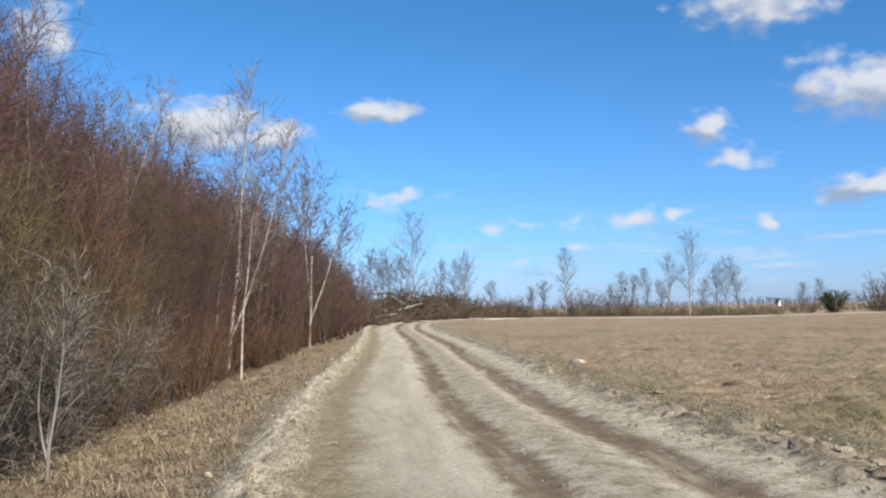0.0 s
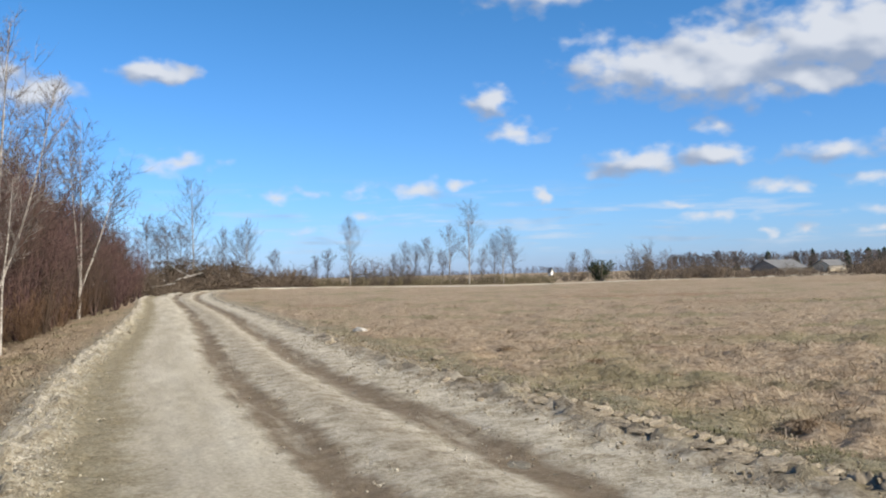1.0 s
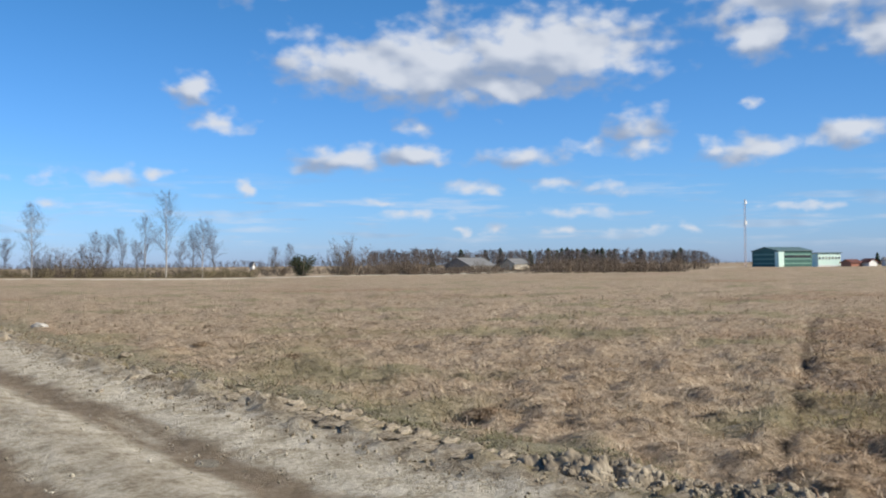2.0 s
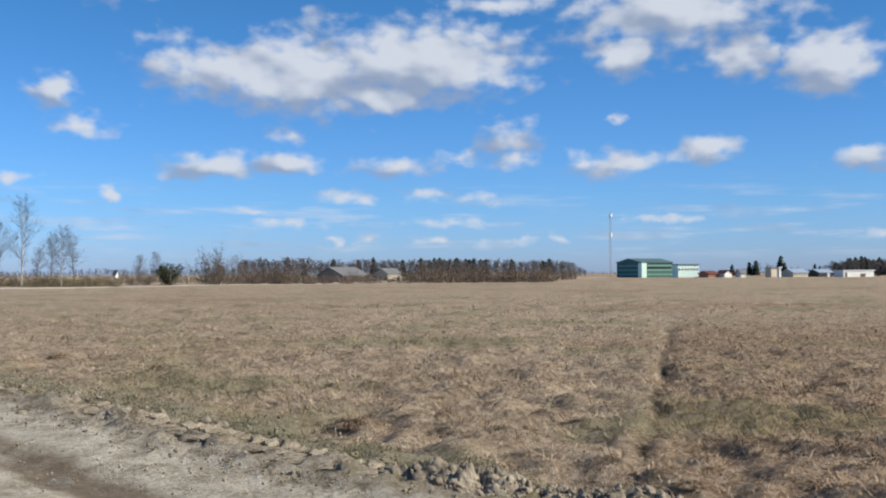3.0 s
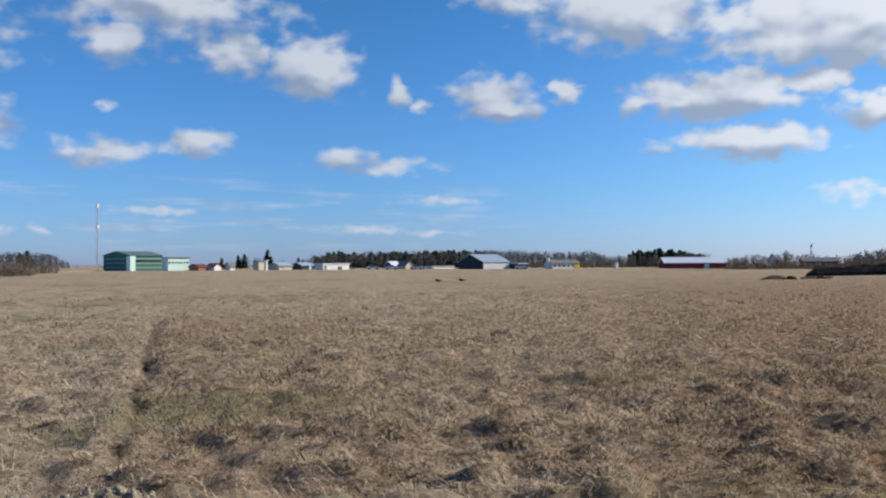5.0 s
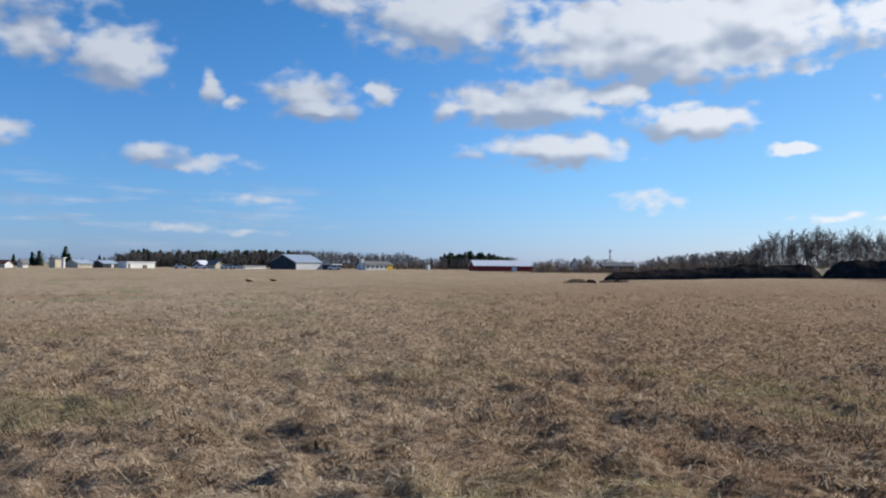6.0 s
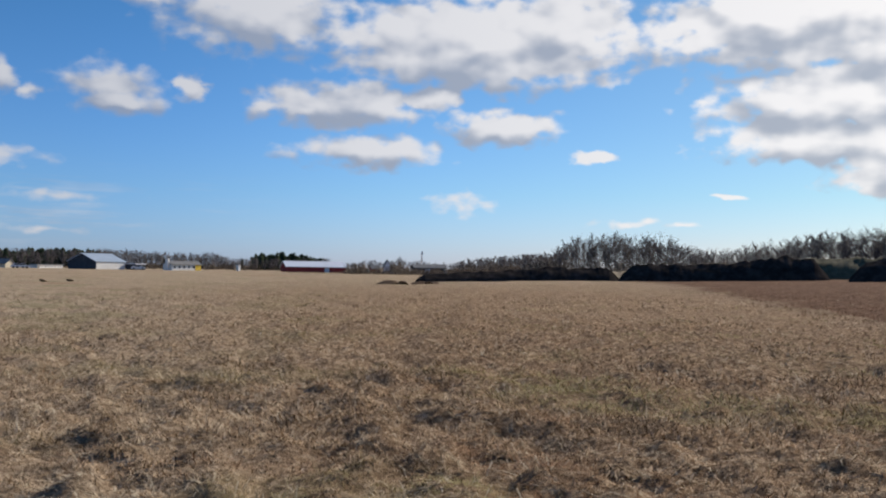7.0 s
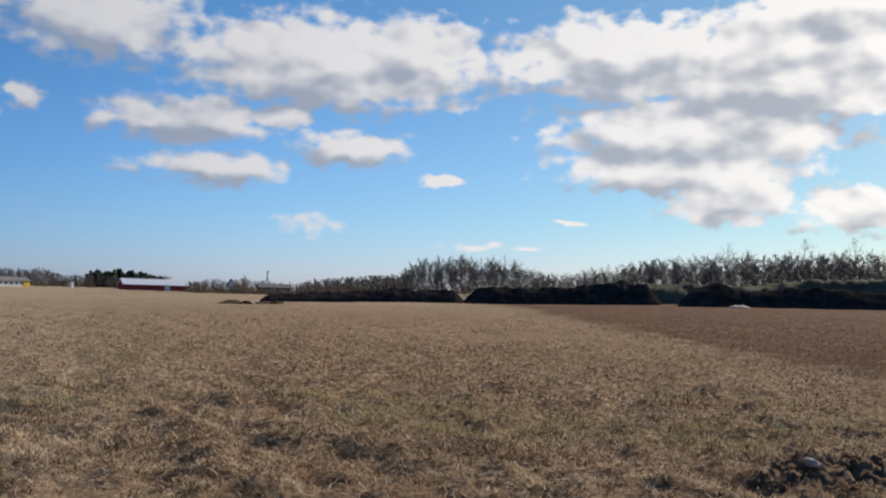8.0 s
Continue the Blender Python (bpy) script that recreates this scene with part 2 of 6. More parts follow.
# ---- materials ----
def material(name, stops, scale=4.0, detail=8.0, rough=0.9, bump=0.0, bump_scale=40.0, space="Object", stretch=(1, 1, 1),
             island=0.0, per_object=0.0, metal=0.0, big=(), translucent=0.0, span=(0.3, 0.7)):
    """A rough natural surface: colours along noise, a second larger noise, grain bump, a spread between pieces."""
    m = bpy.data.materials.new(name)
    m.use_nodes = True
    t = m.node_tree
    N, L = t.nodes, t.links
    bsdf = N["Principled BSDF"]
    bsdf.inputs["Roughness"].default_value = rough
    bsdf.inputs["Metallic"].default_value = metal
    bsdf.inputs["Specular IOR Level"].default_value = 0.04 if rough > 0.8 else 0.3
    co = N.new("ShaderNodeTexCoord").outputs["Object"] if space == "Object" else N.new("ShaderNodeNewGeometry").outputs["Position"]
    mp = N.new("ShaderNodeMapping")
    mp.inputs["Scale"].default_value = stretch
    L.new(co, mp.inputs[0])
    n = N.new("ShaderNodeTexNoise")
    n.inputs["Scale"].default_value, n.inputs["Detail"].default_value, n.inputs["Roughness"].default_value = scale, detail, 0.65
    L.new(mp.outputs[0], n.inputs["Vector"])
    ramp = N.new("ShaderNodeValToRGB")
    ramp.color_ramp.elements.remove(ramp.color_ramp.elements[1])
    for i, c in enumerate(stops):
        p = span[0] + (span[1] - span[0]) * i / max(1, len(stops) - 1)
        e = ramp.color_ramp.elements[0] if i == 0 else ramp.color_ramp.elements.new(p)
        e.position, e.color = p, (*c, 1)
    fac = n.outputs[0]
    if island or per_object:
        r = N.new("ShaderNodeNewGeometry").outputs["Random Per Island"] if island else N.new("ShaderNodeObjectInfo").outputs["Random"]
        a = N.new("ShaderNodeMath")
        a.operation = "MULTIPLY_ADD"
        a.inputs[1].default_value, a.inputs[2].default_value = (island or per_object), -(island or per_object) / 2
        L.new(r, a.inputs[0])
        b = N.new("ShaderNodeMath")
        L.new(a.outputs[0], b.inputs[0])
        L.new(fac, b.inputs[1])
        fac = b.outputs[0]
    L.new(fac, ramp.inputs[0])
    colour = ramp.outputs[0]
    for c, size, low, high in big:
        n2 = N.new("ShaderNodeTexNoise")
        n2.inputs["Scale"].default_value, n2.inputs["Detail"].default_value = size, 4
        L.new(N.new("ShaderNodeNewGeometry").outputs["Position"], n2.inputs["Vector"])
        mr = N.new("ShaderNodeMapRange")
        mr.inputs[1].default_value, mr.inputs[2].default_value, mr.inputs[4].default_value = low, high, 0.85
        L.new(n2.outputs[0], mr.inputs[0])
        mx = N.new("ShaderNodeMix")
        mx.data_type = "RGBA"
        mx.inputs[7].default_value = (*c, 1)
        L.new(mr.outputs[0], mx.inputs[0])
        L.new(colour, mx.inputs[6])
        colour = mx.outputs[2]
    L.new(colour, bsdf.inputs["Base Color"])
    if bump:
        nb = N.new("ShaderNodeTexNoise")
        nb.inputs["Scale"].default_value, nb.inputs["Detail"].default_value = bump_scale, 6
        L.new(co, nb.inputs["Vector"])
        bp = N.new("ShaderNodeBump")
        bp.inputs["Strength"].default_value, bp.inputs["Distance"].default_value = min(1.0, bump * 10), bump
        L.new(nb.outputs[0], bp.inputs["Height"])
        L.new(bp.outputs[0], bsdf.inputs["Normal"])
    if translucent:
        tr = N.new("ShaderNodeBsdfTranslucent")
        L.new(colour, tr.inputs[0])
        mix = N.new("ShaderNodeMixShader")
        mix.inputs[0].default_value = translucent
        L.new(bsdf.outputs[0], mix.inputs[1])
        L.new(tr.outputs[0], mix.inputs[2])
        L.new(mix.outputs[0], N["Material Output"].inputs[0])
    return m


M_GRASS = material("dry_grass", [(0.15, 0.102, 0.062), (0.51, 0.375, 0.243), (0.79, 0.635, 0.45)], scale=1.8, detail=3.5, span=(0.34, 0.66), space="World",
                   island=0.34, translucent=0.12, big=[((0.27, 0.245, 0.13), 0.24, 0.53, 0.64), ((0.19, 0.13, 0.083), 1.1, 0.60, 0.70)])
M_CLUMP = material("clumped_pale_grass", [(0.17, 0.122, 0.075), (0.42, 0.322, 0.21), (0.68, 0.555, 0.39)], scale=1.4, detail=4.0, span=(0.34, 0.66), space="World",
                   island=0.3, translucent=0.12, big=[((0.33, 0.295, 0.16), 0.24, 0.52, 0.63), ((0.22, 0.15, 0.10), 0.5, 0.56, 0.66)])
# browner clumps for the south-east, with the backlit dimness darkened into their colour
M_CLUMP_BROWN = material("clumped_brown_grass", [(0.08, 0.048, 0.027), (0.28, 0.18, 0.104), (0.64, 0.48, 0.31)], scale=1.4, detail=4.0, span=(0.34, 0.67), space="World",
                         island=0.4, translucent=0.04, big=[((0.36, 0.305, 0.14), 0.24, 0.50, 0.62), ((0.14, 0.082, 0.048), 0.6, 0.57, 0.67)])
M_STRAW = material("pale_straw", [(0.34, 0.26, 0.165), (0.52, 0.425, 0.29), (0.68, 0.58, 0.42)], scale=0.8, space="World",
                   island=0.25, translucent=0.1)
M_VERGE = material("verge_grass", [(0.12, 0.087, 0.055), (0.28, 0.218, 0.14), (0.50, 0.41, 0.275)], scale=1.1, space="World", island=0.4, translucent=0.1)
# brown grass, its dimness towards the sun put into the colour
M_DIM_BROWN = material("dim_brown_grass", [(0.055, 0.033, 0.019), (0.26, 0.163, 0.093), (0.66, 0.485, 0.31)], scale=1.8, detail=3.5, span=(0.33, 0.68), space="World", island=0.42, translucent=0.04, big=[((0.29, 0.245, 0.105), 0.24, 0.52, 0.63), ((0.33, 0.18, 0.10), 0.42, 0.54, 0.66), ((0.11, 0.066, 0.04), 1.1, 0.60, 0.70)])
M_GREEN_GRASS = material("young_green_grass", [(0.13, 0.12, 0.062), (0.225, 0.205, 0.112), (0.35, 0.315, 0.20)], scale=1.1, space="World", island=0.3, translucent=0.15)
M_WEED = material("brown_weeds", [(0.125, 0.07, 0.042), (0.175, 0.099, 0.062), (0.235, 0.14, 0.09)], scale=0.25, space="World", island=0.08, translucent=0.2)
M_TWIG_PALE = material("pale_birch_limbs", [(0.09, 0.078, 0.07), (0.19, 0.17, 0.155), (0.33, 0.30, 0.275)], scale=1.2, island=0.4)
M_BARK = material("birch_bark", [(0.04, 0.036, 0.032), (0.40, 0.365, 0.32), (0.60, 0.565, 0.51)], scale=5.0, stretch=(1, 1, 2.6), rough=0.75, bump=0.004)
M_BARK_GREY = material("grey_bark", [(0.08, 0.068, 0.058), (0.17, 0.148, 0.126), (0.26, 0.23, 0.20)], scale=6.0, bump=0.004, per_object=0.2)
M_TWIG_RED = material("red_birch_twigs", [(0.045, 0.029, 0.028), (0.096, 0.058, 0.055), (0.165, 0.102, 0.094)], scale=1.2, island=0.45, big=[((0.09, 0.067, 0.05), 0.25, 0.45, 0.65)])
M_TWIG_OLIVE = material("olive_willow_twigs", [(0.05, 0.040, 0.025), (0.112, 0.088, 0.052), (0.18, 0.14, 0.082)], scale=1.0, island=0.35, big=[((0.18, 0.098, 0.048), 0.40, 0.48, 0.64)])
M_TWIG_ORANGE = material("orange_willow_twigs", [(0.07, 0.043, 0.028), (0.122, 0.076, 0.048), (0.18, 0.115, 0.072)], scale=1.0, island=0.35)
M_TWIG_GREY = material("grey_twigs", [(0.05, 0.042, 0.036), (0.115, 0.10, 0.086), (0.27, 0.24, 0.212)], scale=1.5, island=0.45)
M_TWIG_FAR = material("grey_brown_twigs", [(0.06, 0.052, 0.050), (0.105, 0.091, 0.086), (0.155, 0.136, 0.130)], scale=0.5, island=0.25)
M_TWIG_BROWN = material("brown_shrub_twigs", [(0.075, 0.056, 0.042), (0.125, 0.096, 0.072), (0.18, 0.14, 0.105)], scale=0.5, island=0.3)
M_HEDGE = material("olive_hedge_twigs", [(0.095, 0.078, 0.045), (0.16, 0.132, 0.08), (0.225, 0.19, 0.12)], scale=0.3, space="World", island=0.3)
M_JUNIPER = material("juniper_green", [(0.02, 0.026, 0.012), (0.04, 0.05, 0.022), (0.07, 0.078, 0.035)], scale=1.0, island=0.3)
M_CONIFER = material("spruce_needles", [(0.012, 0.02, 0.011), (0.025, 0.038, 0.02), (0.045, 0.058, 0.03)], scale=1.0, island=0.3)
M_CLOD = material("dry_clay", [(0.12, 0.097, 0.069), (0.265, 0.222, 0.162), (0.44, 0.385, 0.295)], scale=4.0, detail=12.0, bump=0.03, bump_scale=12, per_object=0.15)
M_PEAT = material("black_peat", [(0.013, 0.0115, 0.0108), (0.026, 0.0225, 0.021), (0.05, 0.042, 0.038)], scale=0.9, space="World", bump=0.05, bump_scale=4)
M_SOIL = material("dark_soil", [(0.055, 0.034, 0.021), (0.115, 0.072, 0.045), (0.21, 0.14, 0.09)], scale=5.0, bump=0.02, bump_scale=25)
M_STONE = material("pale_stone", [(0.28, 0.26, 0.225), (0.42, 0.395, 0.35), (0.55, 0.52, 0.47)], scale=9.0, bump=0.005, per_object=0.4)
M_SAND = material("pale_sand", [(0.33, 0.29, 0.22), (0.46, 0.41, 0.32)], scale=2.0, bump=0.01)
M_WHITE = material("weathered_white_paint", [(0.60, 0.59, 0.56), (0.76, 0.75, 0.72)], scale=0.6, rough=0.7)
M_CREAM = material("cream_render", [(0.48, 0.42, 0.32), (0.60, 0.53, 0.41)], scale=0.5)
M_GREEN = material("dark_green_cladding", [(0.045, 0.12, 0.10), (0.06, 0.15, 0.125)], scale=0.5, rough=0.5)
M_MINT = material("pale_green_panels", [(0.58, 0.76, 0.65), (0.66, 0.82, 0.72)], scale=0.6, rough=0.6)
M_BAND = material("mid_green_panels", [(0.15, 0.30, 0.24), (0.20, 0.36, 0.29)], scale=0.6, rough=0.6)
M_ROOF_GREEN = material("green_grey_sheet_roof", [(0.09, 0.14, 0.13), (0.12, 0.18, 0.165)], scale=0.6, rough=0.5)
M_ROOF_BLUE = material("blue_grey_sheet_roof", [(0.28, 0.34, 0.41), (0.36, 0.42, 0.49)], scale=0.4, rough=0.45)
M_ROOF_WHITE = material("bright_sheet_metal_roof", [(0.56, 0.58, 0.62), (0.68, 0.70, 0.74)], scale=0.4, rough=0.4)
M_ROOF_GREY = material("grey_fibre_cement_roof", [(0.14, 0.14, 0.14), (0.22, 0.22, 0.215)], scale=0.6)
M_DARK_WALL = material("dark_grey_boards", [(0.045, 0.048, 0.055), (0.075, 0.08, 0.09)], scale=0.7)
M_RED = material("barn_red_paint", [(0.22, 0.035, 0.035), (0.32, 0.055, 0.05)], scale=0.6)
M_RUST = material("orange_red_wall", [(0.30, 0.14, 0.10), (0.40, 0.20, 0.145)], scale=0.6)
M_RUST_ROOF = material("rusty_red_sheet_roof", [(0.12, 0.06, 0.05), (0.19, 0.09, 0.075)], scale=0.7)
M_YELLOW = material("yellow_paint", [(0.62, 0.42, 0.07), (0.72, 0.52, 0.10)], scale=0.6)
M_GLASS = material("dark_window_glass", [(0.02, 0.025, 0.03), (0.035, 0.04, 0.05)], scale=0.6, rough=0.1)
M_MAST = material("faded_red_and_white_mast_paint", [(0.48, 0.36, 0.34), (0.62, 0.55, 0.53)], scale=0.3, stretch=(1, 1, 1), rough=0.6)
M_CARBODY = material("pale_car_paint", [(0.55, 0.56, 0.58), (0.66, 0.67, 0.69)], scale=1.0, rough=0.3)
M_PEAT.node_tree.nodes["Principled BSDF"].inputs["Specular IOR Level"].default_value = 0.0
for dull in (M_SOIL, M_CLOD):
    dull.node_tree.nodes["Principled BSDF"].inputs["Specular IOR Level"].default_value = 0.05
M_OLD_WALL = material("weathered_grey_boards", [(0.19, 0.175, 0.155), (0.27, 0.25, 0.225)], scale=0.6)
M_SCRUB_DARK = material("dark_undergrowth", [(0.065, 0.055, 0.046), (0.11, 0.094, 0.078), (0.155, 0.134, 0.112)], scale=0.2, space="World", island=0.3)


from mathutils.kdtree import KDTree

# ---- meshes ----


def raw_mesh(name, V, F, mats, smooth=False, slots=None):
    """A mesh from arrays of vertices and equal-sided faces."""
    V, F = np.asarray(V, np.float32), np.asarray(F, np.int32)
    me = bpy.data.meshes.new(name)
    me.vertices.add(len(V))
    me.vertices.foreach_set("co", V.ravel())
    me.loops.add(F.size)
    me.loops.foreach_set("vertex_index", F.ravel())
    me.polygons.add(len(F))
    me.polygons.foreach_set("loop_start", np.arange(0, F.size, F.shape[1], dtype=np.int32))
    if slots is not None:
        me.polygons.foreach_set("material_index", np.asarray(slots, np.int32))
    me.update(calc_edges=True)
    for m in (mats if isinstance(mats, (list, tuple)) else [mats]):
        me.materials.append(m)
    if smooth:
        me.shade_smooth()
    return me


def part(name, data, parent, label=""):
    """One mesh object under a thing."""
    ob = new(name, data)
    ob.parent = parent
    return tagged(ob, label=label) if label else ob


def thing(name, x, y, z, label, category, group="", turn=0.0, scale=1.0, data=None, kind=""):
    ob = new(name, data)
    ob.location, ob.rotation_euler, ob.scale = (x, y, z), (0, 0, turn), (scale, scale, scale)
    return tagged(ob, label, category, group, kind)


def bm_mesh(name, bm, mats, smooth=False):
    me = bpy.data.meshes.new(name)
    bm.to_mesh(me)
    bm.free()
    for m in (mats if isinstance(mats, (list, tuple)) else [mats]):
        me.materials.append(m)
    if smooth:
        me.shade_smooth()
    return me


def at(heading, dist):
    """Plan place at a heading (degrees clockwise from north, +y) and distance from the camera's axis."""
    a = radians(heading)
    return dist * math.sin(a), dist * math.cos(a)


# ---- the lie of the land ----
def wave(x, y, s, seed=0.0):
    """Cheap smooth relief, about -1 to 1, with features of s metres."""
    k = 6.283 / s
    return (np.sin(k * (0.8 * x + 0.6 * y) + 1.3 + seed) * np.sin(k * (-0.55 * x + 0.83 * y) + 0.4 + 2 * seed)
            + 0.6 * np.sin(k * 1.7 * (0.3 * x - 0.95 * y) + 2.1 + seed) * np.sin(k * 1.6 * (0.96 * x + 0.2 * y) + 0.7 * seed)) / 1.6


ROAD = [(9.0, -34), (6.2, -20), (3.9, -10), (2.2, -1.5), (1.35, 5), (0.75, 11), (0.1, 18), (-0.75, 35), (-2.2, 58), (-3.6, 78),
        (-2.6, 92), (4.0, 102), (16, 108.5), (36, 117), (64, 130), (108, 153), (200, 196), (420, 290)]


def curve_points(ctrl, step):
    """A smooth line through the control points, with a point about every step metres."""
    P = np.array([ctrl[0], *ctrl, ctrl[-1]], float)
    P[0] = 2 * P[1] - P[2]
    P[-1] = 2 * P[-2] - P[-3]
    out = []
    for i in range(1, len(P) - 2):
        a, b, c, d = P[i - 1:i + 3]
        n = max(2, int(np.linalg.norm(c - b) / step))
        for t in np.arange(n) / n:
            out.append(0.5 * (2 * b + (c - a) * t + (2 * a - 5 * b + 4 * c - d) * t * t + (3 * b - a - 3 * c + d) * t ** 3))
    return np.array(out)


LINE = curve_points(ROAD, 0.5)
LINE_TREE = KDTree(len(LINE))
for k, p in enumerate(LINE):
    LINE_TREE.insert((p[0], p[1], 0), k)
LINE_TREE.balance()
LINE_T = np.gradient(LINE, axis=0)
LINE_T /= np.linalg.norm(LINE_T, axis=1)[:, None]


def road_offset(x, y):
    """Signed distance to the right of the road's middle line, and the index along it."""
    P = np.stack([np.ravel(x), np.ravel(y)], 1)
    idx = np.array([LINE_TREE.find((px, py, 0))[1] for px, py in P], int)
    v = P - LINE[idx]
    s = v[:, 0] * LINE_T[idx, 1] - v[:, 1] * LINE_T[idx, 0]
    s = np.where(s >= 0, 1, -1) * np.maximum(np.abs(s), np.hypot(v[:, 0], v[:, 1]) - 0.12)
    return s.reshape(np.shape(x)), idx.reshape(np.shape(x))


def smooth01(v, a, b):
    t = np.clip((v - a) / (b - a), 0, 1)
    return t * t * (3 - 2 * t)


def half_width(i):
    """Half the road's width at a point of its line: a wide worn lane near, a plain farm track beyond the bend."""
    y = LINE[i, 1]
    return np.where(LINE[i, 0] > 6 + 0 * y, 1.7, np.interp(y, [-30, 10, 40, 90], [3.3, 3.0, 2.9, 2.8]))


def swell(x, y):
    """The broad rise of the land."""
    r = np.hypot(x, y)
    z = 0.8 * np.exp(-((x + 14) ** 2 + (y - 112) ** 2) / (2 * 24 ** 2))
    z = z + 1.4 * np.exp(-((x - 92) ** 2 + (y + 74) ** 2) / (2 * 40 ** 2))
    return z + 0.10 * wave(x, y, 60.0) * smooth01(r, 12, 60) * (1 - smooth01(r, 150, 300))


def beyond_furrow(x, y):
    """Metres along and to the right of the old plough furrow that runs out into the field."""
    ux, uy = math.sin(radians(52.6)), math.cos(radians(52.6))
    along = (x - 5.4) * ux + (y - 4.6) * uy
    return along, (x - 5.4) * uy - (y - 4.6) * ux + 0.05 * np.sin(along * 1.3) + 0.03 * np.sin(along * 3.7)


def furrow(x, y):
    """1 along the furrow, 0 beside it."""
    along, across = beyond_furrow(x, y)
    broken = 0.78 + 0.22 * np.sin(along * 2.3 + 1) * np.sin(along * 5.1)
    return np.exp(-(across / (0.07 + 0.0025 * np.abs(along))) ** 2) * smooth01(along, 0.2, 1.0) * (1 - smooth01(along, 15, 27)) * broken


def dim_brown_share(x, y):
    """How brown and dim the grass is painted: a little beyond the furrow, most of all to the south-east, for its
    backlit look.
    """
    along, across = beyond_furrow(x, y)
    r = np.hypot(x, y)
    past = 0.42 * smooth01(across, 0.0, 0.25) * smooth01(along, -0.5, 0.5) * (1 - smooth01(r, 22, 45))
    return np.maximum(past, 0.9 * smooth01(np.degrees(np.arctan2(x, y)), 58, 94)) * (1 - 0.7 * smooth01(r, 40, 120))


def lumpy(x, y, s):
    """Tussocky relief without rows: smooth noise of s metres, about -1 to 1."""
    r = np.hypot(x, y)
    out = np.zeros(np.shape(x))
    m = np.ravel(r < 150 if s > 1.5 else r < 70)
    X, Y, flat = np.ravel(x), np.ravel(y), out.ravel()
    flat[m] = [noise.noise((a / s, b / s, 0.37 * s)) for a, b in zip(X[m], Y[m])]
    return flat.reshape(np.shape(x)) * 1.6


def land(x, y):
    """Height of the ground."""
    x, y = np.asarray(x, float), np.asarray(y, float)
    s, i = road_offset(x, y)
    hw = half_width(i)
    r = np.hypot(x, y)
    side = np.abs(s) - hw
    near = (LINE[i, 1] < 95) & (LINE[i, 0] < 8)
    left = np.where(near & (s < 0), -0.28 * smooth01(-s, 3.0, 6.0), 0.0)
    right = np.where(near & (s > 0), -0.05 * smooth01(s, 3.0, 4.6), 0.0)
    rough = (0.075 * lumpy(x, y, 0.7) + 0.07 * lumpy(x, y, 0.33) + 0.05 * lumpy(x, y, 2.0)) * (0.35 + 0.65 * smooth01(side, 0.0, 1.2))
    rough = rough * (1 - 0.6 * smooth01(r, 60, 150))
    dip = -0.09 * (1 - smooth01(side, -0.45, 0.15))
    return swell(x, y) + left + right + rough + dip - 0.10 * furrow(x, y)


def ground_at(x, y):
    return float(land(np.array([x]), np.array([y]))[0])


